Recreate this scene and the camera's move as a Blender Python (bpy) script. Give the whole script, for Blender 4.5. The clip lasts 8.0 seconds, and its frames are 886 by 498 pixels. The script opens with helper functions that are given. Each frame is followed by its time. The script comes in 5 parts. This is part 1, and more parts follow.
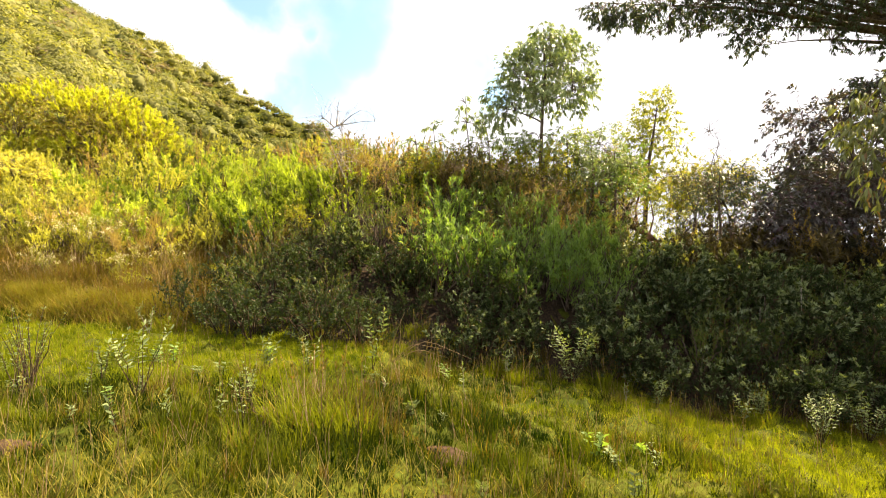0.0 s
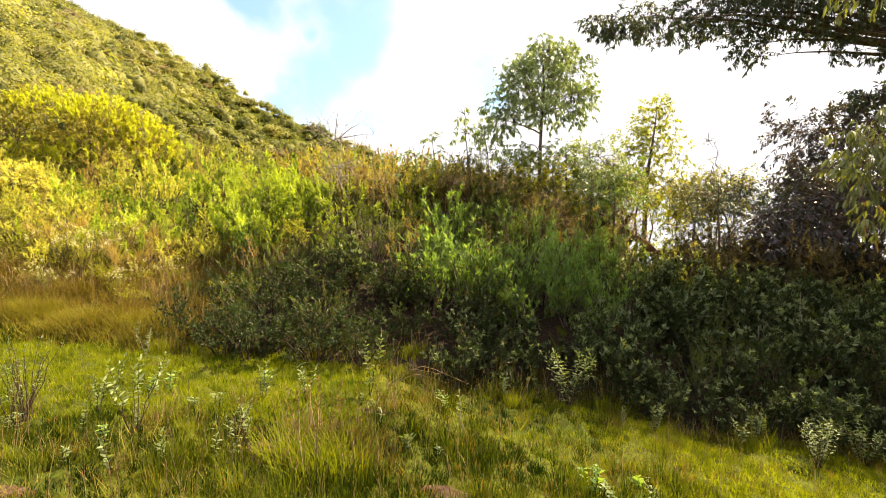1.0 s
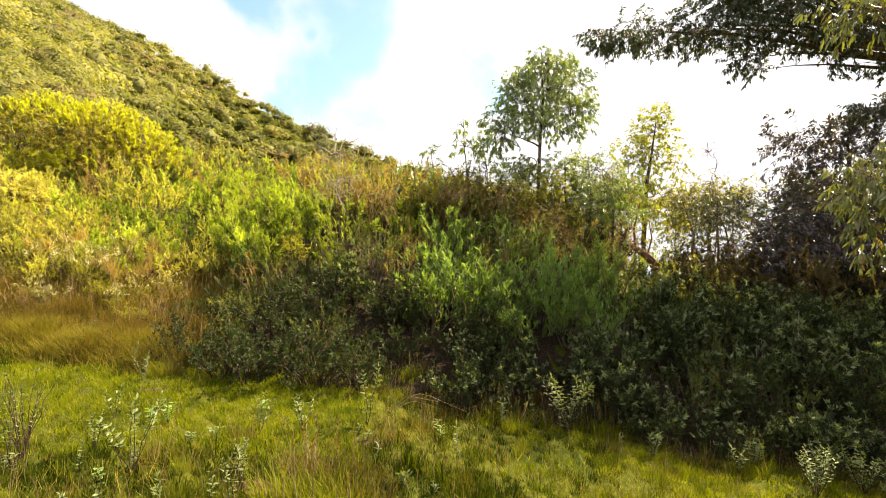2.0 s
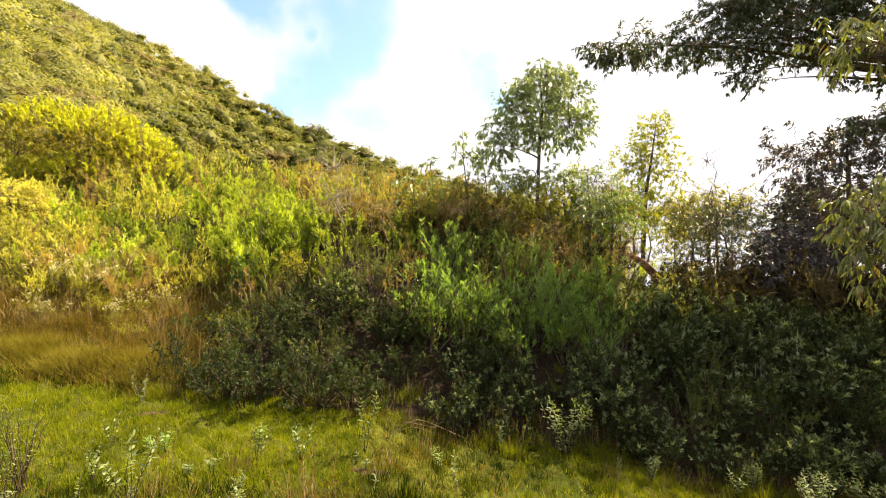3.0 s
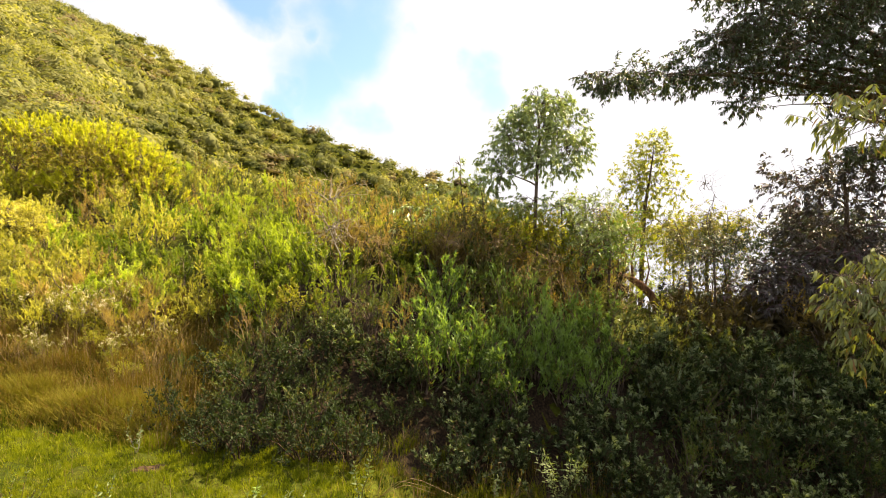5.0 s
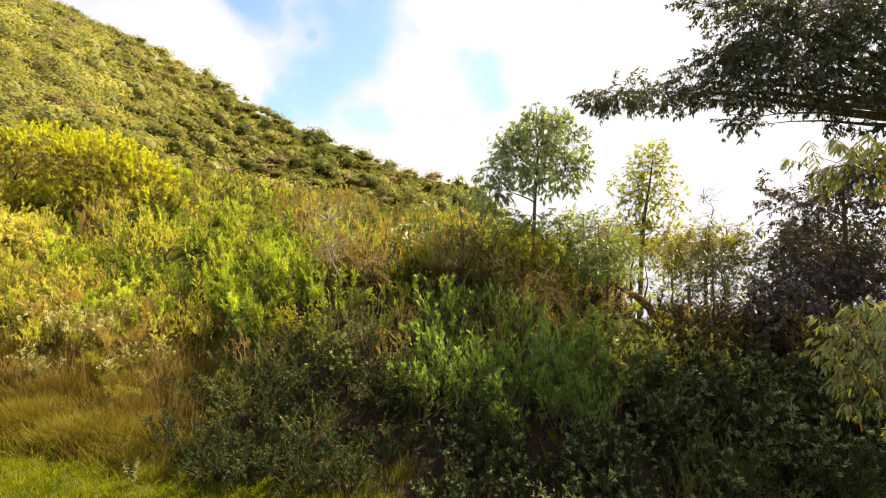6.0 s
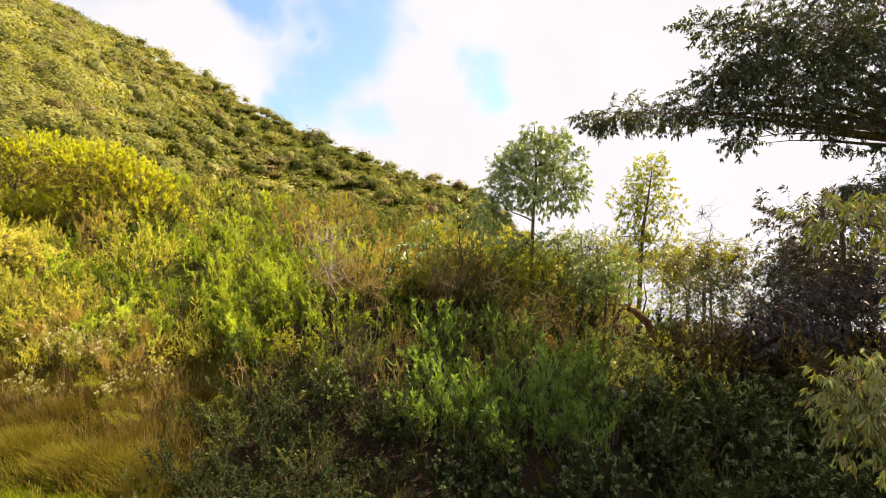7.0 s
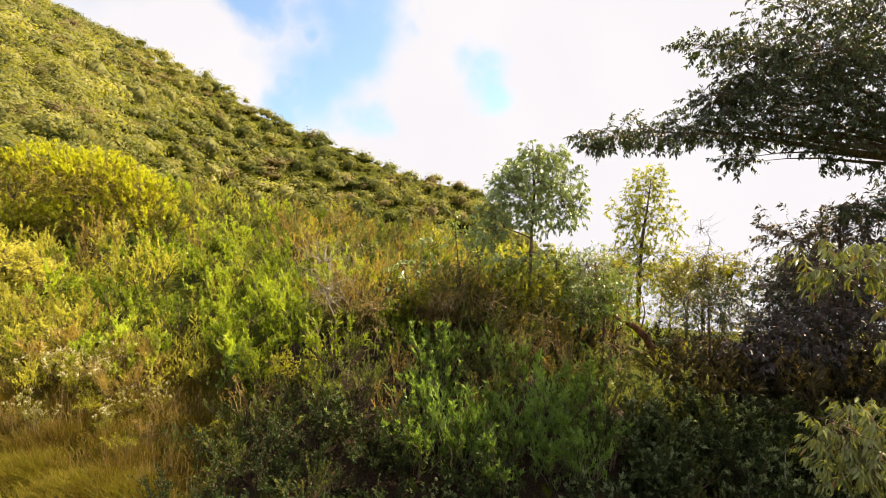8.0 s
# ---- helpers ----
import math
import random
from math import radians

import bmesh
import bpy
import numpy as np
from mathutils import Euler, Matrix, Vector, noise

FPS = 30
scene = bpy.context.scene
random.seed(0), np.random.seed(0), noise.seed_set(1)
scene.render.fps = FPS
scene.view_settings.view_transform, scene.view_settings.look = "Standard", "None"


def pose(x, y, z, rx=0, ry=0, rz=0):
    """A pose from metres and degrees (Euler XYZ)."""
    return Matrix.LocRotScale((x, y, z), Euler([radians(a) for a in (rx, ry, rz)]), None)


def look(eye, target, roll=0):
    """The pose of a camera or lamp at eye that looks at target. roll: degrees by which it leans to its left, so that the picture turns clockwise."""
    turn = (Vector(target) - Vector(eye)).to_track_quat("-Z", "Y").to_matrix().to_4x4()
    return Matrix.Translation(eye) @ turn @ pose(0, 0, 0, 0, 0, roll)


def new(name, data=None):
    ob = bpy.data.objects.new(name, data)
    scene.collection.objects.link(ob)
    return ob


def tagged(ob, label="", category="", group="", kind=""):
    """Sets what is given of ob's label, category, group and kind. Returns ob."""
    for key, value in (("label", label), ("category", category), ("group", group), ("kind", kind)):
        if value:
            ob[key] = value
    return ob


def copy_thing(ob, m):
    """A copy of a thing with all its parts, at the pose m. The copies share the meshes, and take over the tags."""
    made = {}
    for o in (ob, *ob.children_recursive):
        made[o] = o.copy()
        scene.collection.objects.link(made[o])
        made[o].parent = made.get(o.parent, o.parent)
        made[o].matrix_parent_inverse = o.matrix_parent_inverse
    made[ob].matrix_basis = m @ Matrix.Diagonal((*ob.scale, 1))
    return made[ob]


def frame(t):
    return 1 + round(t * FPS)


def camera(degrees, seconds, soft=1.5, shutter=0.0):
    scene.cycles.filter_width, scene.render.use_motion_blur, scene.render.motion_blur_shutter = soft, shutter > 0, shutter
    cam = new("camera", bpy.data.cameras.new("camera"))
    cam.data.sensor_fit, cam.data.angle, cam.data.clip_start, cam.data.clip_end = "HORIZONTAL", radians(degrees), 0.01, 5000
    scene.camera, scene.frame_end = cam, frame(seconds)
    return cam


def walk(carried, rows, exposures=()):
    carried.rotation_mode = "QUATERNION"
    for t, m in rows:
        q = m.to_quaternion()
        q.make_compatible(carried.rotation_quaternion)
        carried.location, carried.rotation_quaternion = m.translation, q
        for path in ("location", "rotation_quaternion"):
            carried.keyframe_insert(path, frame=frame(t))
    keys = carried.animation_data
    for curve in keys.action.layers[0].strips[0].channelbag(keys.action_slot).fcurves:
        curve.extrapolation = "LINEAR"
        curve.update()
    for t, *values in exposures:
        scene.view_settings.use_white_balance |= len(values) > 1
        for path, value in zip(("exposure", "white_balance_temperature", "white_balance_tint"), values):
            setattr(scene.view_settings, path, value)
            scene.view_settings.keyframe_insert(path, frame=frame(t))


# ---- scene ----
cam = camera(82.4, 8.0, soft=1.0)
METRES, EYE, TILT, LEAN, TURN = 4.0, 1.6, 0.0, 0.0, 0.0
ROWS = [
    (0.0, 0.0, 0.0, 0.0, 0.0, 0.0, -0.0),
    (0.5, 0.0052, 0.0006, 0.0398, 0.01, 0.01, -0.0),
    (1.0, 0.0115, 0.0012, 0.0958, 0.02, 0.04, -0.02),
    (1.5, 0.0171, 0.0014, 0.1527, 0.03, 0.05, -0.04),
    (3.0, 0.0304, 0.0019, 0.304, 0.05, 0.07, -0.03),
    (3.5, 0.0354, 0.0027, 0.359, 0.06, 0.07, -0.01),
    (4.0, 0.0401, 0.0033, 0.4031, 0.06, 0.08, -0.0),
    (4.5, 0.0465, 0.0039, 0.4674, 0.06, 0.09, -0.01),
    (6.0, 0.0693, 0.0038, 0.6801, 0.09, 0.08, -0.02),
    (6.5, 0.0775, 0.003, 0.7636, 0.1, 0.08, -0.02),
    (7.0, 0.0852, 0.0012, 0.8424, 0.1, 0.08, -0.04),
    (7.5, 0.0926, -0.0004, 0.9171, 0.11, 0.08, -0.04),
    (8.0, 0.1001, -0.0013, 0.9949, 0.11, 0.06, -0.05),
]
# a level camera rising straight up, drifting a little to its right
walk(cam, [(t, pose(0, 0, EYE, TILT, LEAN, TURN) @ pose(METRES * x, METRES * y, METRES * z, 90 + pitch, roll, yaw)) for t, x, y, z, yaw, pitch, roll in ROWS],
     exposures=[(0.0, 2.44), (1.0, 2.39), (3.0, 2.28), (4.5, 2.19), (8.0, 1.95)])

# ---- world and sun ----
SUN_AZ, SUN_EL = radians(59), radians(49)   # azimuth clockwise from straight ahead (+y)
sun_way = Vector((math.sin(SUN_AZ) * math.cos(SUN_EL), math.cos(SUN_AZ) * math.cos(SUN_EL), math.sin(SUN_EL)))
sun = new("sun", bpy.data.lights.new("sun", "SUN"))
sun.data.energy, sun.data.angle, sun.data.color = 5.0, radians(0.6), (1.0, 0.8, 0.515)
sun.matrix_world = look(sun_way * 60, (0, 0, 0))


def make_world():
    w = bpy.data.worlds.new("sky")
    scene.world = w
    w.use_nodes = True
    nt = w.node_tree
    N, L = nt.nodes, nt.links
    N.clear()
    out, bg = N.new("ShaderNodeOutputWorld"), N.new("ShaderNodeBackground")
    sky = N.new("ShaderNodeTexSky")
    sky.sky_type, sky.sun_disc = "NISHITA", False
    sky.sun_elevation, sky.sun_rotation = SUN_EL, SUN_AZ
    sky.air_density, sky.dust_density = 1.2, 1.5
    scale = N.new("ShaderNodeVectorMath"); scale.operation = "MULTIPLY"; scale.inputs[1].default_value = (0.053, 0.057, 0.058)
    L.new(sky.outputs[0], scale.inputs[0])
    tc = N.new("ShaderNodeTexCoord")
    # broken cloud: one large opening of blue and a smaller one, with ragged edges
    warp = N.new("ShaderNodeTexNoise"); warp.inputs["Scale"].default_value = 5.0; warp.inputs["Detail"].default_value = 6.0
    L.new(tc.outputs["Generated"], warp.inputs["Vector"])
    sub = N.new("ShaderNodeVectorMath"); sub.operation = "SUBTRACT"; sub.inputs[1].default_value = (0.5, 0.5, 0.5)
    L.new(warp.outputs["Color"], sub.inputs[0])
    amp = N.new("ShaderNodeVectorMath"); amp.operation = "SCALE"; amp.inputs["Scale"].default_value = 0.3
    L.new(sub.outputs[0], amp.inputs[0])
    add = N.new("ShaderNodeVectorMath"); add.operation = "ADD"
    L.new(tc.outputs["Generated"], add.inputs[0]); L.new(amp.outputs[0], add.inputs[1])
    last = None
    for (ux, uz), r in (((-0.205, 0.44), 0.12), ((-0.25, 0.335), 0.115), ((-0.31, 0.285), 0.06), ((-0.165, 0.27), 0.065), ((0.085, 0.35), 0.058), ((-0.36, 0.47), 0.07), ((-0.09, 0.5), 0.06), ((0.0, 0.29), 0.03), ((-0.9, 1.1), 0.3), ((0.3, 1.6), 0.35)):
        way = Vector((ux, 1, uz)).normalized()
        dist = N.new("ShaderNodeVectorMath"); dist.operation = "DISTANCE"; dist.inputs[1].default_value = way
        L.new(add.outputs[0], dist.inputs[0])
        mr = N.new("ShaderNodeMapRange"); mr.interpolation_type = "SMOOTHSTEP"
        mr.inputs["From Min"].default_value, mr.inputs["From Max"].default_value = r * 0.35, r * 1.25
        L.new(dist.outputs["Value"], mr.inputs["Value"])
        if last is None:
            last = mr.outputs[0]
        else:
            mn = N.new("ShaderNodeMath"); mn.operation = "MINIMUM"
            L.new(last, mn.inputs[0]); L.new(mr.outputs[0], mn.inputs[1])
            last = mn.outputs[0]
    cover = N.new("ShaderNodeMapRange")
    cover.inputs["To Min"].default_value = 0.03
    L.new(last, cover.inputs["Value"])
    tone = N.new("ShaderNodeTexNoise"); tone.inputs["Scale"].default_value = 3.0; tone.inputs["Detail"].default_value = 5.0
    L.new(tc.outputs["Generated"], tone.inputs["Vector"])
    cloud = N.new("ShaderNodeMix"); cloud.data_type = "RGBA"
    cloud.inputs["A"].default_value, cloud.inputs["B"].default_value = (0.232, 0.222, 0.231, 1), (0.275, 0.266, 0.268, 1)
    L.new(tone.outputs["Fac"], cloud.inputs["Factor"])
    mix = N.new("ShaderNodeMix"); mix.data_type = "RGBA"
    L.new(cover.outputs[0], mix.inputs["Factor"])
    L.new(scale.outputs[0], mix.inputs["A"]); L.new(cloud.outputs["Result"], mix.inputs["B"])
    L.new(mix.outputs["Result"], bg.inputs["Color"])
    L.new(bg.outputs[0], out.inputs["Surface"])


make_world()


# ---- materials ----
def leaf_material(name, dark, light, dry=None, gloss=0.5, glow=0.42, scale=0.8, shine=0.25, toned=False):
    """Foliage: every leaf its own tone, patches over the plant, light through the blade."""
    m = bpy.data.materials.new(name)
    m.use_nodes = True
    nt = m.node_tree
    N, L = nt.nodes, nt.links
    N.clear()
    out = N.new("ShaderNodeOutputMaterial")
    geo, tc, info = N.new("ShaderNodeNewGeometry"), N.new("ShaderNodeTexCoord"), N.new("ShaderNodeObjectInfo")
    patch = N.new("ShaderNodeTexNoise"); patch.inputs["Scale"].default_value = scale; patch.inputs["Detail"].default_value = 3.0
    L.new(geo.outputs["Position"], patch.inputs["Vector"])
    a = N.new("ShaderNodeMath"); a.operation = "MULTIPLY_ADD"
    a.inputs[1].default_value, a.inputs[2].default_value = 0.36, 0.0
    L.new(geo.outputs["Random Per Island"], a.inputs[0])
    b = N.new("ShaderNodeMath"); b.operation = "MULTIPLY_ADD"; b.inputs[1].default_value = 0.7
    L.new(patch.outputs["Fac"], b.inputs[0]); L.new(a.outputs[0], b.inputs[2])
    c = N.new("ShaderNodeMath"); c.operation = "MULTIPLY_ADD"; c.inputs[1].default_value = 0.35; c.use_clamp = True
    if toned:                                     # a tone for each crown, kept on the mesh
        attr = N.new("ShaderNodeAttribute"); attr.attribute_name = "tone"
        c.inputs[1].default_value = 0.75
        b.inputs[1].default_value, a.inputs[1].default_value, a.inputs[2].default_value = 0.3, 0.15, -0.1
        L.new(attr.outputs["Fac"], c.inputs[0])
    else:
        L.new(info.outputs["Random"], c.inputs[0])
    L.new(b.outputs[0], c.inputs[2])
    ramp = N.new("ShaderNodeValToRGB")
    ramp.color_ramp.elements[0].position, ramp.color_ramp.elements[0].color = 0.15, (*dark, 1)
    ramp.color_ramp.elements[1].position, ramp.color_ramp.elements[1].color = 0.9, (*light, 1)
    L.new(c.outputs[0], ramp.inputs[0])
    colour = ramp.outputs[0]
    if dry:
        pick = N.new("ShaderNodeMath"); pick.operation = "GREATER_THAN"; pick.inputs[1].default_value = dry[1]
        hash_ = N.new("ShaderNodeMath"); hash_.operation = "FRACT"
        mul = N.new("ShaderNodeMath"); mul.operation = "MULTIPLY"; mul.inputs[1].default_value = 37.7
        L.new(attr.outputs["Fac"] if toned else geo.outputs["Random Per Island"], mul.inputs[0]); L.new(mul.outputs[0], hash_.inputs[0])
        L.new(hash_.outputs[0], pick.inputs[0])
        mx = N.new("ShaderNodeMix"); mx.data_type = "RGBA"; mx.inputs["B"].default_value = (*dry[0], 1)
        L.new(pick.outputs[0], mx.inputs["Factor"]); L.new(colour, mx.inputs["A"])
        colour = mx.outputs["Result"]
    pb = N.new("ShaderNodeBsdfPrincipled")
    pb.inputs["Roughness"].default_value = gloss
    pb.inputs["Specular IOR Level"].default_value = shine
    L.new(colour, pb.inputs["Base Color"])
    warm = N.new("ShaderNodeMix"); warm.data_type = "RGBA"; warm.blend_type = "MULTIPLY"; warm.inputs["Factor"].default_value = 1.0
    warm.inputs["B"].default_value = (1.45, 1.45, 0.42, 1)
    L.new(colour, warm.inputs["A"])
    tr = N.new("ShaderNodeBsdfTranslucent")
    L.new(warm.outputs["Result"], tr.inputs["Color"])
    ms = N.new("ShaderNodeMixShader"); ms.inputs[0].default_value = glow
    L.new(pb.outputs[0], ms.inputs[1]); L.new(tr.outputs[0], ms.inputs[2])
    L.new(ms.outputs[0], out.inputs["Surface"])
    return m


def bark_material(name, dark, light, scale=9.0):
    m = bpy.data.materials.new(name)
    m.use_nodes = True
    nt = m.node_tree
    N, L = nt.nodes, nt.links
    pb = N["Principled BSDF"]
    pb.inputs["Roughness"].default_value = 0.9
    pb.inputs["Specular IOR Level"].default_value = 0.1
    geo = N.new("ShaderNodeNewGeometry")
    mp = N.new("ShaderNodeMapping"); mp.inputs["Scale"].default_value = (1, 1, 0.25)
    L.new(geo.outputs["Position"], mp.inputs["Vector"])
    no = N.new("ShaderNodeTexNoise"); no.inputs["Scale"].default_value = scale; no.inputs["Detail"].default_value = 8
    L.new(mp.outputs[0], no.inputs["Vector"])
    ramp = N.new("ShaderNodeValToRGB")
    ramp.color_ramp.elements[0].position, ramp.color_ramp.elements[0].color = 0.35, (*dark, 1)
    ramp.color_ramp.elements[1].position, ramp.color_ramp.elements[1].color = 0.68, (*light, 1)
    L.new(no.outputs["Fac"], ramp.inputs[0]); L.new(ramp.outputs[0], pb.inputs["Base Color"])
    bump = N.new("ShaderNodeBump"); bump.inputs["Strength"].default_value = 0.5; bump.inputs["Distance"].default_value = 0.02
    L.new(no.outputs["Fac"], bump.inputs["Height"]); L.new(bump.outputs[0], pb.inputs["Normal"])
    return m


def soil_material():
    m = bpy.data.materials.new("grassy_soil")
    m.use_nodes = True
    nt = m.node_tree
    N, L = nt.nodes, nt.links
    pb = N["Principled BSDF"]
    pb.inputs["Roughness"].default_value = 0.95
    pb.inputs["Specular IOR Level"].default_value = 0.05
    geo = N.new("ShaderNodeNewGeometry")
    big = N.new("ShaderNodeTexNoise"); big.inputs["Scale"].default_value = 0.5; big.inputs["Detail"].default_value = 6
    fine = N.new("ShaderNodeTexNoise"); fine.inputs["Scale"].default_value = 14.0; fine.inputs["Detail"].default_value = 8
    for n in (big, fine):
        L.new(geo.outputs["Position"], n.inputs["Vector"])
    r1, r2 = N.new("ShaderNodeValToRGB"), N.new("ShaderNodeValToRGB")
    r1.color_ramp.elements[0].position, r1.color_ramp.elements[0].color = 0.35, (0.03, 0.042, 0.006, 1)
    r1.color_ramp.elements[1].position, r1.color_ramp.elements[1].color = 0.7, (0.07, 0.075, 0.009, 1)
    r2.color_ramp.elements[0].position, r2.color_ramp.elements[0].color = 0.3, (0.55, 0.42, 0.3, 1)
    r2.color_ramp.elements[1].position, r2.color_ramp.elements[1].color = 0.7, (1.2, 1.25, 1.0, 1)
    L.new(big.outputs["Fac"], r1.inputs[0]); L.new(fine.outputs["Fac"], r2.inputs[0])
    mx = N.new("ShaderNodeMix"); mx.data_type = "RGBA"; mx.blend_type = "MULTIPLY"; mx.inputs["Factor"].default_value = 1
    L.new(r1.outputs[0], mx.inputs["A"]); L.new(r2.outputs[0], mx.inputs["B"]); L.new(mx.outputs["Result"], pb.inputs["Base Color"])
    bump = N.new("ShaderNodeBump"); bump.inputs["Strength"].default_value = 0.8; bump.inputs["Distance"].default_value = 0.03
    L.new(fine.outputs["Fac"], bump.inputs["Height"]); L.new(bump.outputs[0], pb.inputs["Normal"])
    return m


SOIL = soil_material()
BARK = bark_material("grey_brown_bark", (0.05, 0.035, 0.025), (0.17, 0.13, 0.10))
PALE_BARK = bark_material("pale_bark", (0.16, 0.13, 0.10), (0.38, 0.34, 0.28))
DRY_STEM = bark_material("dry_stem", (0.14, 0.09, 0.045), (0.32, 0.24, 0.13))
# near-black brown: the shade beneath the shrubs is part of this colour
SHADE_LITTER = bark_material("leaf_litter", (0.008, 0.006, 0.004), (0.04, 0.026, 0.014), 22.0)
RED_BARK = bark_material("red_brown_bark", (0.08, 0.04, 0.022), (0.26, 0.14, 0.075))
DARK_STEM = bark_material("dark_weed_stem", (0.02, 0.014, 0.009), (0.075, 0.05, 0.032), 20.0)
EARTH = bark_material("bare_earth", (0.025, 0.014, 0.009), (0.075, 0.045, 0.028), 16.0)
GRASS = leaf_material("grass_blade", (0.008, 0.018, 0.002), (0.115, 0.13, 0.008), ((0.13, 0.085, 0.02), 0.94), 0.75, 0.4, 1.7, 0.06, True)
TUFT = leaf_material("tall_grass_blade", (0.02, 0.036, 0.003), (0.15, 0.165, 0.010), ((0.17, 0.11, 0.022), 0.96), 0.75, 0.4, 1.5, 0.06)
LAWN = leaf_material("short_grass_blade", (0.04, 0.062, 0.004), (0.205, 0.225, 0.011), None, 0.75, 0.45, 1.2, 0.06, True)
STRAW = leaf_material("straw_blade", (0.10, 0.09, 0.015), (0.26, 0.225, 0.05), None, 0.7, 0.4, 1.2, 0.06)
# the great bush's sunlit outside, brightness included in the colour
YELLOW_LEAF = leaf_material("sunlit_bush_leaf", (0.13, 0.15, 0.012), (0.43, 0.44, 0.035), None, 0.55, 0.45, 0.35)
CREAM_LEAF = leaf_material("pale_yellow_leaf", (0.26, 0.25, 0.05), (0.56, 0.52, 0.14), None, 0.55, 0.45, 0.6)
DRY_GRASS = leaf_material("dry_grass_blade", (0.045, 0.048, 0.007), (0.17, 0.15, 0.022), ((0.16, 0.095, 0.028), 0.88), 0.65, 0.4, 0.7, 0.06)
# half-dry grass, darker than the golden because its shade is coloured in
SHADED_BROWN_GRASS = leaf_material("shaded_brown_blade", (0.032, 0.026, 0.007), (0.125, 0.095, 0.02), ((0.12, 0.065, 0.025), 0.84), 0.65, 0.4, 0.7, 0.06)
RED_GRASS = leaf_material("reddish_grass_blade", (0.05, 0.037, 0.012), (0.13, 0.09, 0.027), ((0.08, 0.08, 0.012), 0.7), 0.65, 0.4, 0.7, 0.06)
WEED_LEAF = leaf_material("pale_weed_leaf", (0.05, 0.074, 0.026), (0.165, 0.205, 0.082), None, 0.55, 0.35, 1.5)
# grey-green taken nearly to black, so the bank front's deep shade is painted in
SHADED_GREY_LEAF = leaf_material("shaded_grey_green_leaf", (0.006, 0.011, 0.004), (0.040, 0.060, 0.022), ((0.07, 0.05, 0.03), 0.95), 0.6, 0.3, 1.6, 0.12)
PALE_TIP = leaf_material("pale_top_leaf", (0.07, 0.095, 0.05), (0.19, 0.23, 0.13), None, 0.5, 0.35, 1.6, 0.35)
GREEN_TIP = leaf_material("bright_young_leaf", (0.06, 0.11, 0.03), (0.21, 0.31, 0.075), None, 0.45, 0.45, 1.6, 0.35)
FAR_GREY = leaf_material("dull_scrub_leaf", (0.032, 0.042, 0.014), (0.17, 0.18, 0.065), None, 0.55, 0.48, 0.5, 0.2, True)
FAR_GREEN = leaf_material("fresh_scrub_leaf", (0.045, 0.07, 0.010), (0.30, 0.36, 0.045), None, 0.5, 0.45, 0.5, 0.2, True)
FAR_LIME = leaf_material("sunny_scrub_leaf", (0.09, 0.095, 0.018), (0.46, 0.44, 0.085), None, 0.5, 0.45, 0.5, 0.2, True)
LUSH_LEAF = leaf_material("lush_green_leaf", (0.06, 0.092, 0.012), (0.23, 0.285, 0.035), ((0.2, 0.15, 0.04), 0.95), 0.5, 0.5, 1.2, 0.2)
FAR_LUSH = leaf_material("lush_scrub_leaf", (0.09, 0.13, 0.014), (0.38, 0.45, 0.06), None, 0.5, 0.5, 0.5, 0.2, True)
FAR_RUST = leaf_material("rusty_scrub_leaf", (0.06, 0.045, 0.02), (0.34, 0.25, 0.11), None, 0.6, 0.52, 0.5, 0.15, True)
# scrub under the right-hand trees, with their shade painted into the leaf colour
FAR_SHADED = leaf_material("shaded_scrub_leaf", (0.014, 0.014, 0.008), (0.07, 0.055, 0.025), None, 0.5, 0.3, 0.5, 0.2, True)
GREEN_LEAF = leaf_material("fresh_green_leaf", (0.018, 0.040, 0.011), (0.135, 0.205, 0.045), ((0.17, 0.12, 0.03), 0.94), 0.45, 0.45, 1.2, 0.35)
DULL_LEAF = leaf_material("dull_green_leaf", (0.018, 0.031, 0.008), (0.11, 0.14, 0.033), ((0.12, 0.085, 0.035), 0.86), 0.55, 0.35, 1.2, 0.2)
LIME_LEAF = leaf_material("yellow_green_leaf", (0.075, 0.088, 0.010), (0.25, 0.25, 0.022), ((0.22, 0.15, 0.03), 0.93), 0.5, 0.45)
BROWN_LEAF = leaf_material("brown_dry_leaf", (0.11, 0.08, 0.035), (0.33, 0.23, 0.09), ((0.12, 0.13, 0.03), 0.75), 0.6, 0.62)
RUST_LEAF = leaf_material("rusty_leaf", (0.08, 0.055, 0.02), (0.26, 0.175, 0.05), ((0.10, 0.11, 0.02), 0.7), 0.6, 0.4)
TREE_LEAF = leaf_material("tree_leaf", (0.065, 0.095, 0.045), (0.29, 0.36, 0.17), None, 0.38, 0.26, 1.5, 0.42)
SUNNY_LEAF = leaf_material("sunlit_tree_leaf", (0.11, 0.13, 0.015), (0.40, 0.41, 0.055), None, 0.4, 0.5, 1.5, 0.4)
# leaves coloured as seen against the light, with a violet tinge for flare
BACKLIT_DARK_LEAF = leaf_material("backlit_tree_leaf", (0.022, 0.034, 0.024), (0.074, 0.097, 0.06), ((0.08, 0.055, 0.065), 0.87), 0.42, 0.2)
# purplish leaves, lowered further in colour for the shade they stand in
PURPLE_LEAF = leaf_material("shaded_purplish_leaf", (0.022, 0.022, 0.021), (0.085, 0.078, 0.08), ((0.10, 0.06, 0.08), 0.82), 0.38, 0.16)
# pale and low in contrast: the haze over the hill is painted in
HILL_LEAF = leaf_material("hazy_hill_foliage", (0.08, 0.095, 0.034), (0.31, 0.30, 0.11), ((0.19, 0.155, 0.09), 0.93), 0.85, 0.4, 0.05, 0.08, True)
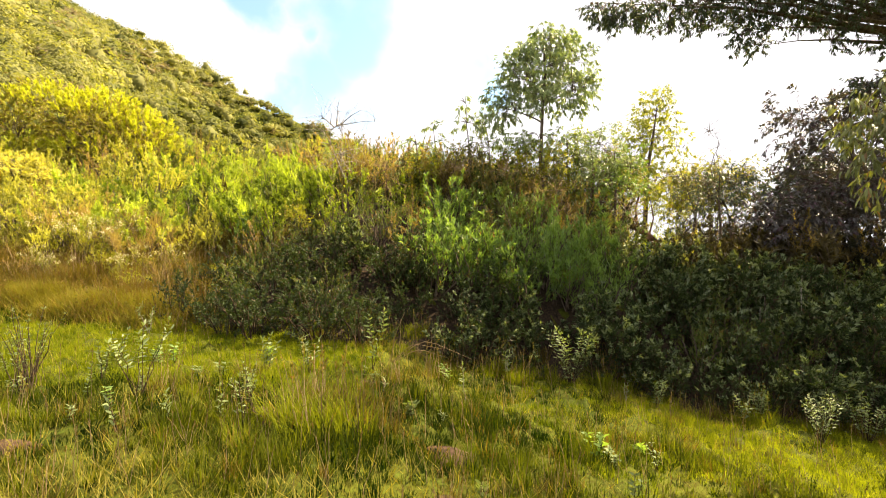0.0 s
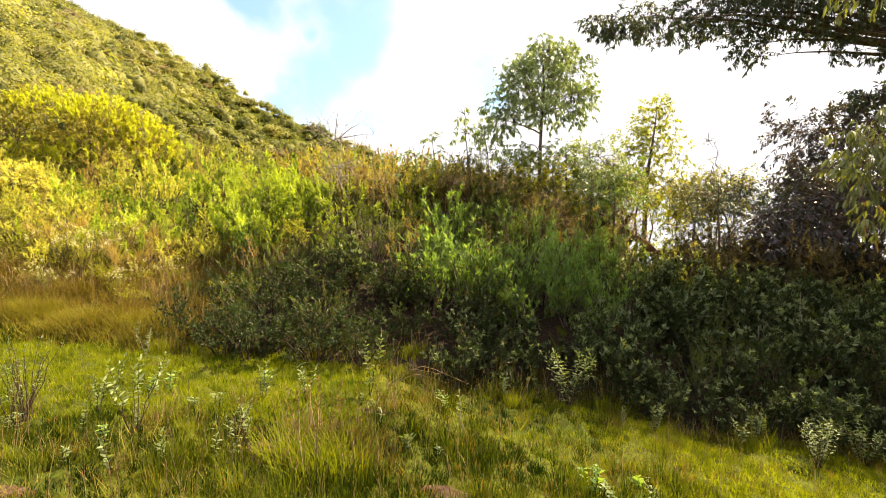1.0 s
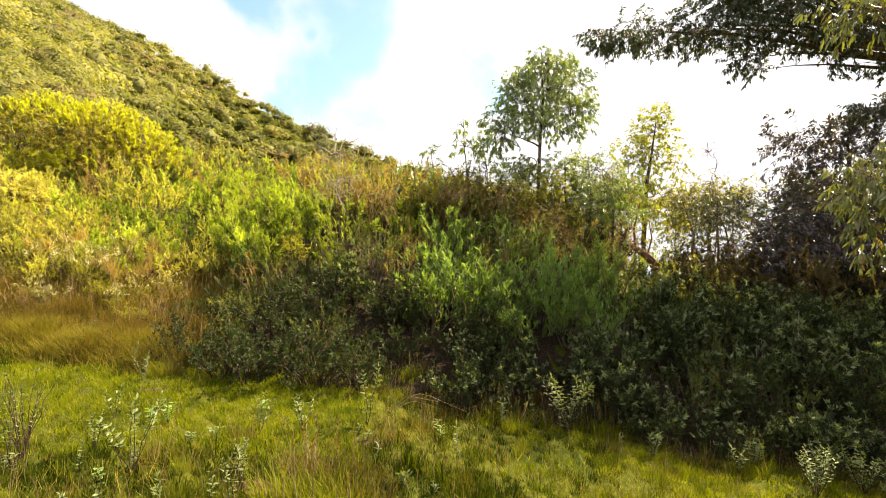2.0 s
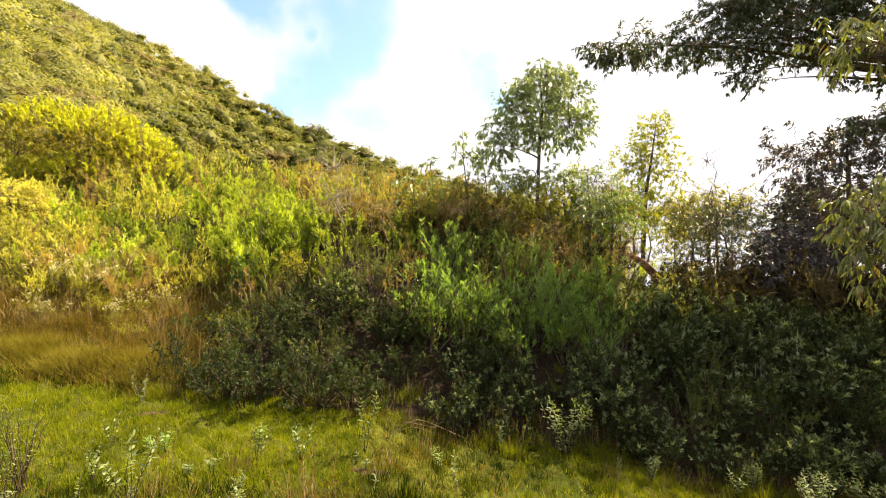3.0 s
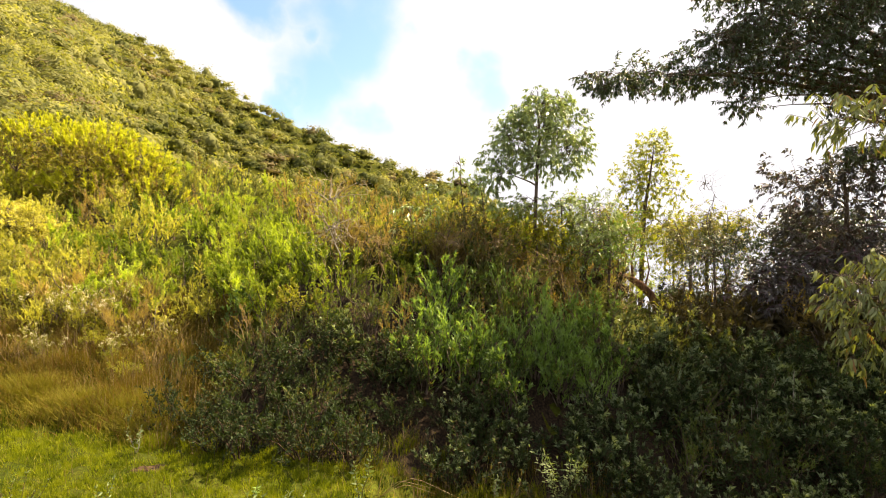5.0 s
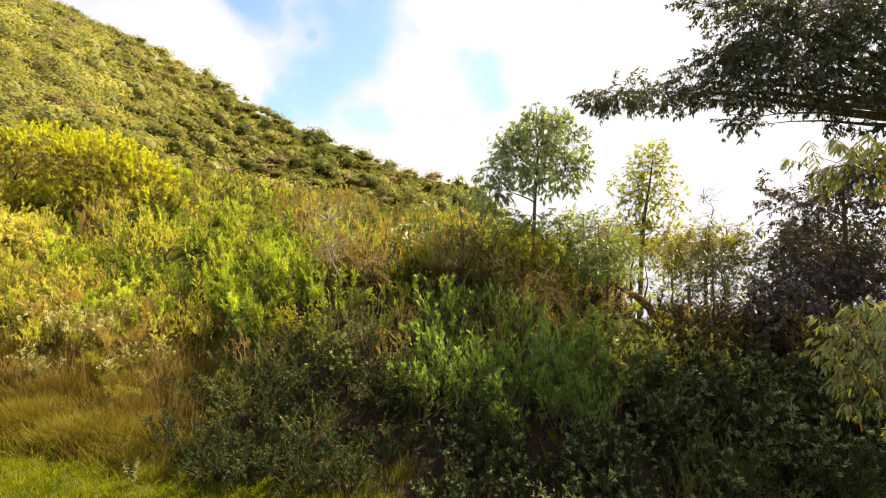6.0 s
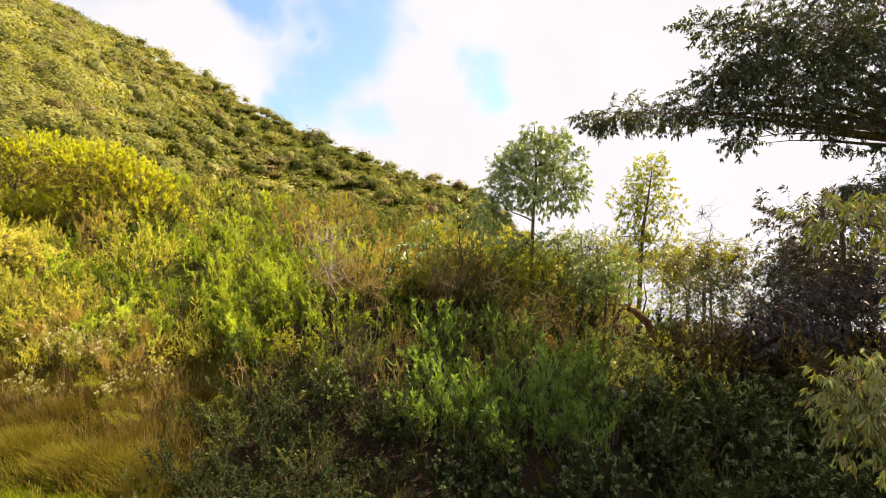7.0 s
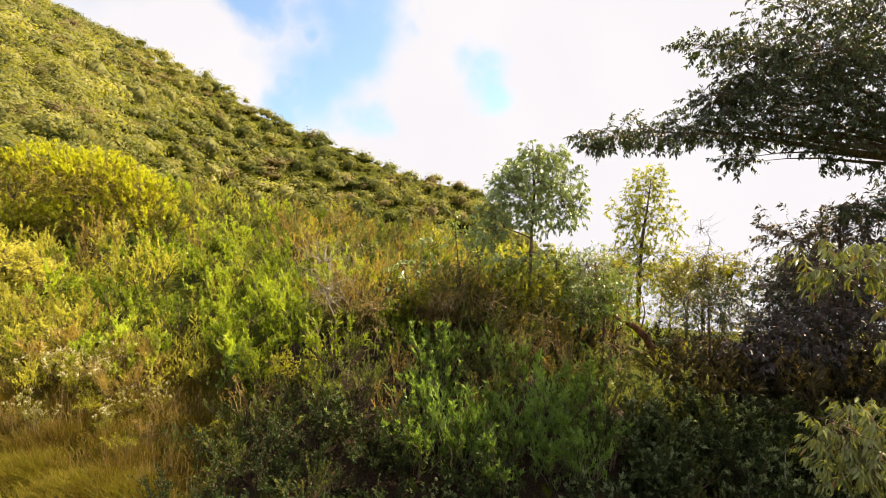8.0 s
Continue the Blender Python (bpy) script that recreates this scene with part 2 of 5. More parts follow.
OLIVE_LEAF = leaf_material("olive_leaf", (0.045, 0.05, 0.02), (0.165, 0.165, 0.065), ((0.2, 0.13, 0.04), 0.95), 0.4, 0.45)
NEAR_LEAF = leaf_material("drooping_olive_leaf", (0.056, 0.072, 0.026), (0.195, 0.215, 0.072), ((0.2, 0.12, 0.05), 0.95), 0.4, 0.2, 1.5, 0.4)
# the same bush's inside, browned to stand for its inner shade
BUSH_LEAF = leaf_material("shaded_bush_leaf", (0.10, 0.10, 0.02), (0.33, 0.31, 0.05), ((0.19, 0.13, 0.06), 0.8), 0.6, 0.35, 0.35, 0.15)
WHITE_FLOWER = leaf_material("creamy_flower", (0.45, 0.42, 0.33), (0.62, 0.58, 0.48), None, 0.7, 0.3)


# ---- mesh building ----
rng = np.random.default_rng(7)


def unit(v):
    return v / np.maximum(np.linalg.norm(v, axis=-1, keepdims=True), 1e-9)


def mesh_of(name, pieces, material, smooth=True):
    """One mesh from (vertices, faces) pieces, with one material, or with a list of them, one for each piece."""
    verts, loops, sizes, at = [], [], [], 0
    slots, index = [], []
    for i, (v, f) in enumerate(pieces):
        m = material[i] if isinstance(material, list) else material
        if m not in slots:
            slots.append(m)
        index.append(np.full(len(f), slots.index(m)))
        verts.append(v.reshape(-1, 3)); loops.append((f + at).ravel()); sizes.append(np.full(len(f), f.shape[1]))
        at += len(verts[-1])
    verts, loops, sizes = np.concatenate(verts), np.concatenate(loops), np.concatenate(sizes)
    me = bpy.data.meshes.new(name)
    me.vertices.add(len(verts)); me.vertices.foreach_set("co", verts.astype(np.float32).ravel())
    me.loops.add(len(loops)); me.loops.foreach_set("vertex_index", loops.astype(np.int32))
    me.polygons.add(len(sizes))
    me.polygons.foreach_set("loop_start", np.concatenate(([0], np.cumsum(sizes)[:-1])).astype(np.int32))
    me.polygons.foreach_set("use_smooth", np.full(len(sizes), smooth))
    me.polygons.foreach_set("material_index", np.concatenate(index).astype(np.int32))
    me.update(calc_edges=True)
    for m in slots:
        me.materials.append(m)
    return me


def part(name, pieces, material, parent, label="", smooth=True, kind=""):
    ob = new(name, mesh_of(name, pieces, material, smooth))
    ob.parent = parent
    return tagged(ob, label, kind=kind)


def leaves(p, d, length, width, fine=False, curl=0.15, face=None, plain=False):
    """Leaf blades from p along d: a folded kite, or with fine a rounder blade that bends downward."""
    n = len(p)
    length, width = np.broadcast_to(length, n)[:, None], np.broadcast_to(width, n)[:, None]
    d = unit(d)
    side = unit(np.cross(d, unit(rng.normal(size=(n, 3)) * 0.6 + ((0, 0, 1) if face is None else face * 2.6))))
    up = np.cross(side, d)
    at = np.arange(n)[:, None]
    if plain:
        return np.stack([p + side * width / 2, p + d * length - up * length * curl, p - side * width / 2], 1), at * 3 + np.array([[0, 1, 2]])
    if not fine:
        mid = p + d * length * 0.42 + up * width * 0.22
        v = np.stack([p, mid + side * width / 2, p + d * length - up * length * curl, mid - side * width / 2], 1)
        return v, at * 4 + np.array([[0, 1, 2, 3]])
    a, b = p + d * length * 0.3 + up * width * 0.15, p + d * length * 0.68 - up * length * curl * 0.35
    v = np.stack([p, a + side * width / 2, a - side * width / 2, b + side * width * 0.38, b - side * width * 0.38, p + d * length * 0.97 - up * length * curl], 1)
    quads = np.concatenate([at * 6 + np.array([[0, 1, 3, 2]]), at * 6 + np.array([[2, 3, 5, 4]])])
    return v, quads


def blades(p, lean, height, width, bend=0.35):
    """Grass blades, two joints tall, bending over along lean."""
    n = len(p)
    height, width = np.broadcast_to(height, n)[:, None], np.broadcast_to(width, n)[:, None]
    side = unit(np.cross(lean + rng.normal(size=(n, 3)) * 0.3, (0, 0, 1.0)))
    up = np.array([0, 0, 1.0])
    b = p + up * height * 0.55 + lean * height * bend * 0.4
    c = p + up * height * (1 - bend * 0.25) + lean * height * bend * 1.3
    v = np.stack([p + side * width / 2, p - side * width / 2, b + side * width * 0.4, b - side * width * 0.4, c - side * width * 0.05, c + side * width * 0.05], 1)
    at = np.arange(n)[:, None] * 6
    return v, np.concatenate([at + np.array([[0, 1, 3, 2]]), at + np.array([[2, 3, 4, 5]])])


def tubes(p, r, sides=4):
    """Tapered tubes along polylines p (n, k, 3) with radii r (n, k)."""
    n, k = p.shape[:2]
    d = unit(p[:, -1] - p[:, 0])
    a = unit(np.cross(d, np.where(np.abs(d[:, 2:]) > 0.9, (1.0, 0, 0), (0, 0, 1.0))))
    b = np.cross(d, a)
    ang = np.arange(sides) / sides * 2 * np.pi
    ring = a[:, None, None] * np.cos(ang)[None, None, :, None] + b[:, None, None] * np.sin(ang)[None, None, :, None]
    v = p[:, :, None] + ring * r[:, :, None, None]
    i = np.arange(sides)
    f = []
    for j in range(k - 1):
        f.append(np.stack([j * sides + i, j * sides + (i + 1) % sides, (j + 1) * sides + (i + 1) % sides, (j + 1) * sides + i], 1))
    f = np.concatenate(f)
    faces = (np.arange(n)[:, None, None] * (k * sides) + f[None]).reshape(-1, 4)
    return v.reshape(-1, 3), faces


def along(p, t):
    """Points and tangents at t in 0..1 (n, m) along polylines (n, k, 3)."""
    n, k = p.shape[:2]
    s = np.clip(t, 0, 0.999) * (k - 1)
    i = s.astype(int)
    f = (s - i)[..., None]
    rows = np.arange(n)[:, None]
    a, b = p[rows, i], p[rows, i + 1]
    return a + (b - a) * f, unit(b - a)


def bows(a, b, sag, k=5, jitter=0.03, smoothly=False):
    """Curved lines from a to b, lifted by sag in their middle."""
    t = np.linspace(0, 1, k)[None, :, None]
    p = a[:, None] * (1 - t) + b[:, None] * t
    p[..., 2] += (np.broadcast_to(sag, len(a))[:, None] * 4 * (t[..., 0] * (1 - t[..., 0])))
    w = rng.normal(size=p.shape) * jitter * np.linalg.norm(b - a, axis=1)[:, None, None]
    w[:, 0] = 0
    if smoothly:
        w = np.cumsum(w, 1) * 0.5
    return p + w


def leafy(p, per, t0, length, width, spread=0.9, droop=0.0, fine=False, curl=0.15, plain=False):
    """Leaves along the outer part of shoots p."""
    n = len(p)
    t = t0 + (1 - t0) * rng.random((n, per)) ** 0.8
    q, d = along(p, t)
    q, d = q.reshape(-1, 3), d.reshape(-1, 3)
    out = unit(np.cross(d, rng.normal(size=d.shape)))
    way = d * np.cos(spread) + out * np.sin(spread)
    way[:, 2] -= droop
    m = len(q)
    return leaves(q, way, length * rng.uniform(0.6, 1.25, m), width * rng.uniform(0.7, 1.2, m), fine, curl, None, plain)


# ---- the lie of the land ----
def smooth(e0, e1, x):
    t = np.clip((x - e0) / (e1 - e0), 0, 1)
    return t * t * (3 - 2 * t)


def land(x, y):
    """Height of the ground: a mown clearing that falls to the right, a bank behind it, and a steep hill beyond."""
    x, y = np.asarray(x, float), np.asarray(y, float)
    z = np.interp(x, [-30, -12, -6, -3, -1, 1, 2.2, 4.4, 6.4, 10, 40], [0.4, 0.2, 0.0, -0.04, -0.22, -0.6, -0.82, -1.2, -1.55, -1.95, -3.5])
    z = z + 0.06 * np.sin(x * 1.7 + 0.6) * np.sin(y * 1.3) + 0.03 * np.sin(x * 3.9 - y * 2.3)
    left = np.interp(y, [10.3, 12, 15, 26, 40, 60], [0, 0.35, 1.1, 4.0, 7.6, 12])
    mid = np.interp(y, [9.3, 10.5, 12, 14, 17, 22, 40, 60], [0, 0.55, 1.35, 2.55, 3.7, 4.3, 6.0, 6.0])
    right = np.interp(y, [9.3, 12, 16, 21, 26, 40, 60], [0, 1.2, 2.2, 2.6, 1.6, -4.0, -12])
    edge = np.maximum(y, 12)
    wl, wr = 1 - smooth(-0.55, -0.12, x / edge), smooth(0.15, 0.55, x / edge)
    z = z + left * wl + right * wr + mid * (1 - wl - wr)
    # far: the hill rises leftward, the valley falls away to the right
    u = np.clip(x / np.maximum(y, 20), -1.1, 1.1)
    crest = 252 * np.interp(u, [-1.1, -0.87, -0.77, -0.57, -0.276, -0.1, -0.04, 0.01, 0.06, 0.09, 0.125, 0.2, 0.28, 0.4, 1.1], [0.64, 0.555, 0.497, 0.408, 0.251, 0.177, 0.159, 0.149, 0.142, 0.124, 0.07, 0.02, -0.05, -0.13, -0.16])
    foot_y = np.interp(u, [-0.9, -0.75, -0.4, 0, 0.3], [62, 66, 165, 190, 215])
    foot_z = np.interp(u, [-0.9, -0.75, -0.4, 0, 0.3, 0.6], [14, 13, 7, 0, -30, -34])
    s = np.clip((y - foot_y) / (252 - foot_y), 0, 1)
    hill = foot_z + (crest - foot_z) * s
    hill = np.where(y > 252, crest - 0.35 * (y - 252), hill)
    hill = np.maximum(hill, -0.16 * y)
    b = smooth(44, 64, y)
    return z * (1 - b) + hill * b


def grounded(x, y, sink=0.0):
    return float(land(x, y)) - sink


def build_ground():
    ang = np.concatenate([np.linspace(-62, 62, 170), np.linspace(65, 295, 46)])
    ang = np.radians(ang)
    rad = np.concatenate([[0.02], np.geomspace(0.6, 4, 14), np.linspace(4.3, 30, 90), np.geomspace(31, 240, 60), np.linspace(243, 262, 8), np.geomspace(275, 4000, 22)])
    a, r = np.meshgrid(ang, rad)
    x, y = np.sin(a) * r, np.cos(a) * r
    z = land(x, y) + rng.normal(size=x.shape) * np.clip(0.004 * r, 0, 0.03)
    v = np.stack([x, y, z], -1).reshape(-1, 3)
    n, k = len(ang), len(rad)
    i, j = np.meshgrid(np.arange(n), np.arange(k - 1))
    f = np.stack([j * n + i, j * n + (i + 1) % n, (j + 1) * n + (i + 1) % n, (j + 1) * n + i], -1).reshape(-1, 4)[:, ::-1]
    ob = new("ground", mesh_of("ground", [(v, f)], SOIL))
    tagged(ob, "grassy soil of a clearing below a bushy bank and a steep hill", "ground", kind="structure")


build_ground()


# ---- far hill woods ----
def build_hill_woods():
    """Trees over the far hillside: a thin trunk, a lumpy heart of foliage and small leaf clumps all over it."""
    gy, gu = np.meshgrid(np.linspace(44, 252, 54), np.linspace(-0.98, 0.34, 84))
    y = (gy + rng.normal(size=gy.shape) * 4.5).ravel()
    u = (gu + rng.normal(size=gu.shape) * 0.02).ravel()
    keep = (y > np.interp(u, [-0.9, -0.75, -0.4, 0.0, 0.3], [50, 54, 148, 176, 200])) & (y < 255)
    keep &= rng.random(len(y)) < np.interp(y, [44, 70, 250], [0.75, 0.95, 1.0])
    u, y = u[keep], y[keep]
    x = u * y
    r = 2.5 * np.exp(np.clip(rng.normal(size=len(x)) * 0.45, -0.8, 0.75)) * np.interp(y, [44, 70, 120, 250], [0.6, 0.8, 1.0, 1.15])
    for ru, rr_ in ((-0.24, 5.2), (-0.19, 5.6), (-0.16, 4.6), (-0.245, 4.0), (-0.47, 4.4), (0.03, 4.8)):        # taller trees on the ridge
        x, y, r = np.append(x, ru * 250), np.append(y, 250.0), np.append(r, rr_)
    z = land(x, y)
    r = np.where(y > 200, np.minimum(r, 4.2), r)
    s = np.clip((z - 8) / 110, 0, 1)
    flat = np.where(rng.random(len(x)) < 0.35 + 0.45 * s, rng.uniform(0.4, 0.6, len(x)), rng.uniform(0.75, 1.05, len(x)))     # umbrella crowns above, rounder ones below
    lift = r * rng.uniform(0.25, 0.8, len(x)) * (1.7 - np.clip(s * 4, 0, 0.8))
    c = np.stack([x, y, z + lift], -1)
    n = len(x)
    # haze in the tone: crowns paler up the hill, darker toward its foot
    tone = np.clip(rng.normal(0.42, 0.22, n) + 0.1 * s - 0.1 * np.clip(1 - 3 * s, 0, 1) + 0.14 * np.sin(x * 0.045 + 1) * np.sin(y * 0.06), 0, 1)
    # hearts: rings of a lumpy dome
    k = 6
    a = np.arange(k) / k * 2 * np.pi
    el = np.radians([-40, -5, 35, 75])
    way = np.stack([np.cos(el)[:, None] * np.cos(a), np.cos(el)[:, None] * np.sin(a), np.repeat(np.sin(el)[:, None], k, 1)], -1).reshape(-1, 3)
    heart = c[:, None] + way[None] * np.stack([r * 1.05, r * 1.05, r * flat], -1)[:, None] * rng.uniform(0.35, 0.82, (n, len(way), 1)) * np.where(y < 125, 0.8, 1.0)[:, None, None]
    i, j = np.meshgrid(np.arange(k), np.arange(3))
    f = np.stack([j * k + i, j * k + (i + 1) % k, (j + 1) * k + (i + 1) % k, (j + 1) * k + i], -1).reshape(-1, 4)
    pieces = [(heart, (np.arange(n)[:, None, None] * len(way) + f[None]).reshape(-1, 4))]
    tones = [np.repeat(tone, len(way))]
    for near, per, low, high in ((True, 330, 0.10, 0.19), (False, 110, 0.13, 0.26)):
        pick = (y < 125) == near
        pr, m = r[pick], int(pick.sum())
        d = unit(rng.normal(size=(m, per, 3)))
        d[..., 2] = np.where(d[..., 2] < -0.45, -d[..., 2], d[..., 2])
        lump = 1 + 0.3 * np.sin(d[..., :1] * 5 + x[pick][:, None, None]) * np.sin(d[..., 1:2] * 5 + y[pick][:, None, None])
        p = (c[pick][:, None] + d * lump * rng.uniform(0.7, 1.12, (m, per, 1)) * np.stack([pr * 1.1, pr * 1.1, pr * flat[pick]], -1)[:, None]).reshape(-1, 3)
        out = (d + (0, 0, 0.15) + rng.normal(size=d.shape) * 0.15).reshape(-1, 3)
        rr = np.repeat(pr, per)
        side = unit(np.cross(out, rng.normal(size=out.shape)))
        pieces.append(leaves(p - side * rr[:, None] * 0.06, side * (1, 1, 0.85) + out * 0.2, rr * rng.uniform(low, high, len(p)), rr * high * 0.7, False, 0.1, out, True))
        tones.append(np.repeat(tone[pick], per * 3))
    foot = np.stack([x, y, z - 0.3], -1)
    trunk = tubes(np.stack([foot, c + rng.normal(size=c.shape) * (0.4, 0.4, 0)], 1), np.stack([r * 0.05, r * 0.03], 1), 3)
    pieces.append(trunk)
    tones.append(np.zeros(len(trunk[0])))
    me = mesh_of("hill_woods", pieces, [HILL_LEAF, HILL_LEAF, HILL_LEAF, PALE_BARK])
    me.attributes.new("tone", "FLOAT", "POINT").data.foreach_set("value", np.clip(np.concatenate(tones), 0, 1).astype(np.float32))
    tagged(new("hill_woods", me), "dense sunlit scrub and small trees covering the far hillside", "woods", kind="stuff")


build_hill_woods()


# ---- shrubs ----
rng = np.random.default_rng(11)


def flat_way(n):
    a = rng.random(n) * 2 * np.pi
    return np.stack([np.cos(a), np.sin(a), np.zeros(n)], 1)


def thing(name, label, category, group="", at=None):
    ob = new(name)
    ob.empty_display_size = 0.2
    if at is not None:
        ob.matrix_world = at
    return tagged(ob, label, category, group)


def shrub_pieces(height, radius, shoots, per, leaf, wide, upright=0.5, spread=0.8, droop=0.0, fine=False, rough=False):
    """The stems, shoots and leaves of a many-stemmed shrub at the origin, and the tips of its shoots."""
    main = max(7, shoots // 10)
    fan = flat_way(main) * np.sqrt(rng.random(main))[:, None] * radius
    base = fan * 0.18 + rng.normal(size=fan.shape) * (0.03, 0.03, 0)
    base[:, 2] = -0.06
    tip = fan.copy()
    tip[:, 2] = height * (1 - 0.45 * (np.linalg.norm(fan, axis=1) / radius) ** 2) * rng.uniform(0.62, 1.0, main)
    p = bows(base, tip, upright * 0.1 * height, 4 if rough else 5, 0.035)
    wood = [tubes(p, np.linspace(0.016, 0.005, p.shape[1])[None] * (height / 1.3) * rng.uniform(0.7, 1.3, (main, 1)), 3 if rough else 4)]
    pick = rng.integers(0, main, shoots)
    q, d = along(p[pick], (0.12 + 0.86 * rng.random((shoots, 1)) ** 0.75))
    q, d = q[:, 0], d[:, 0]
    way = unit(flat_way(shoots) * (1 - upright) + (0, 0, 1) * np.array([[upright]]) + d * 0.5 + rng.normal(size=(shoots, 3)) * 0.2)
    low = rng.random(shoots) < (0.12 if rough else 0.27)               # a skirt of shoots hides the foot
    ring = flat_way(shoots) * rng.uniform(0.15, 0.85, (shoots, 1)) * radius + (0, 0, 1) * rng.uniform(0.0, 0.3, (shoots, 1)) * height
    q = np.where(low[:, None], ring, q)
    size = rng.uniform(0.16, 0.4, shoots) * height ** 0.6
    s = bows(q, q + way * size[:, None], 0.02, 3, 0.05)
    if not rough:
        wood.append(tubes(s[::2], np.linspace(0.005, 0.002, 3)[None] * np.ones((len(s[::2]), 1)), 3))
    return wood, leafy(s, per, 0.1, leaf, wide, spread, droop, fine, 0.15, rough), s


def shrub(name, label, sizes, material, stem=BARK, group="", top=None, young=None, category="shrub", **more):
    root = thing(name, label, category, group)
    wood, blade, tips = shrub_pieces(*sizes, **more)
    part("stem_frame", wood, stem, root, kind="stuff")
    part("foliage", [blade], material, root, kind="stuff")
    # pale tips on upper shoots only: lit top and shaded foot made by colour
    if young is not None:
        part("young_growth", [leafy(tips[tips[:, -1, 2] > 0.42 * sizes[0]][::2], 10, 0.75, sizes[4] * 1.2, sizes[5] * 1.25, 0.6)], young, root, "paler leaves at the upper shoot tips", kind="stuff")
    if top is not None:
        tips = tips[:, -1]
        tips = tips[tips[:, 2] > sizes[0] * 0.55][:26]
        puff = (tips[:, None] + rng.normal(size=(len(tips), 14, 3)) * 0.035).reshape(-1, 3)
        part("bloom", [leaves(puff, rng.normal(size=puff.shape) + (0, 0, 0.6), 0.035, 0.022)], top, root, "clustered creamy flower heads", kind="stuff")
    return root


def grass_clump(name, label, height, radius, n, material, stalks=14, width=0.009, group="", seed_material=None):
    root = thing(name, label, "grass", group)
    p = flat_way(n) * np.sqrt(rng.random(n))[:, None] * radius
    lean = unit(p + flat_way(n) * radius * 0.8) * rng.uniform(0.3, 1.0, (n, 1))
    part("tuft", [blades(p - (0, 0, 0.04), lean, height * rng.uniform(0.4, 0.9, n), width * rng.uniform(0.7, 1.3, n), 0.5)], material, root, kind="stuff")
    if stalks:
        b = flat_way(stalks) * np.sqrt(rng.random(stalks))[:, None] * radius * 0.7
        e = b * 1.5 + rng.normal(size=b.shape) * 0.1 * height
        e[:, 2] = height * rng.uniform(0.85, 1.35, stalks)
        b[:, 2] = -0.05
        s = bows(b, e, 0.02, 5, 0.015)
        part("stalk_frame", [tubes(s, np.linspace(0.0035, 0.0016, 5)[None] * np.ones((stalks, 1)), 3)], DRY_STEM, root, kind="stuff")
        part("seed", [leafy(s, 12, 0.78, 0.035, 0.011, 0.5)], seed_material or DRY_GRASS, root, kind="stuff")
    return root


PROTOS = {}
for k in range(4):
    PROTOS.setdefault("grey", []).append(shrub("leafy_shrub", "grey-green shrub with small upright leaves, darkened for the bank's shade", (1.45, 0.95, 135, 13, 0.095, 0.031), SHADED_GREY_LEAF, stem=DARK_STEM, upright=0.6, spread=0.75, group="shrubs of the bank", young=PALE_TIP if k % 2 else None))
for k in range(3):
    PROTOS.setdefault("green", []).append(shrub("leafy_shrub", "fresh green shrub with narrow upright leaves on the bank", (1.5, 0.8, 110, 12, 0.115, 0.025), GREEN_LEAF, upright=0.96, spread=0.5, group="shrubs of the bank", young=GREEN_TIP))
for k in range(3):
    PROTOS.setdefault("dull", []).append(shrub("leafy_shrub", "dull green shrub with fine upright leaves on the bank", (1.35, 0.85, 115, 12, 0.10, 0.024), DULL_LEAF, upright=0.85, spread=0.55, group="shrubs of the bank"))
for k in range(3):
    PROTOS.setdefault("lime", []).append(shrub("leafy_shrub", "yellow-green sunlit shrub with fine foliage on the slope", (1.7, 1.05, 120, 11, 0.12, 0.044), LIME_LEAF, upright=0.5, spread=0.85, group="shrubs of the slope"))
for k in range(3):
    PROTOS.setdefault("rust", []).append(shrub("dry_shrub", "half-dry rusty brown shrub with thin stalks on the bank", (1.7, 0.75, 120, 10, 0.085, 0.024), RUST_LEAF, stem=DRY_STEM, upright=0.75, spread=0.7, group="dry shrubs of the bank"))
for k in range(3):
    PROTOS.setdefault("tall", []).append(grass_clump("tall_grass_clump", "tall half-dry grass clump with seed stalks on the slope", 0.85, 0.5, 420, SHADED_BROWN_GRASS, 16, group="grass clumps of the slope"))
for k in range(2):
    PROTOS.setdefault("flower", []).append(shrub("flowering_shrub", "pale shrub with creamy flower heads among dry grass", (1.3, 0.8, 130, 10, 0.08, 0.025), LIME_LEAF, upright=0.7, top=WHITE_FLOWER, group="flowering shrubs"))

for k in range(2):
    PROTOS.setdefault("fern", []).append(shrub("fern_clump", "bright green fern-like clump of upright fronds on the bank", (1.35, 0.7, 90, 10, 0.14, 0.025), GREEN_TIP, upright=0.97, spread=0.33, group="fern clumps"))
for k in range(2):
    PROTOS.setdefault("lush", []).append(shrub("leafy_shrub", "luminous yellow-green shrub with narrow upright leaves", (1.4, 0.85, 105, 12, 0.115, 0.03), LUSH_LEAF, upright=0.85, spread=0.55, group="shrubs of the bank"))
PROTOS["pale"] = PROTOS["grey"][1::2]                  # those with pale tips
PROTOS["plain"] = PROTOS["grey"][0::2]                 # those without
# coarser shrubs for the far slopes, joined there into one growth
FAR = {}
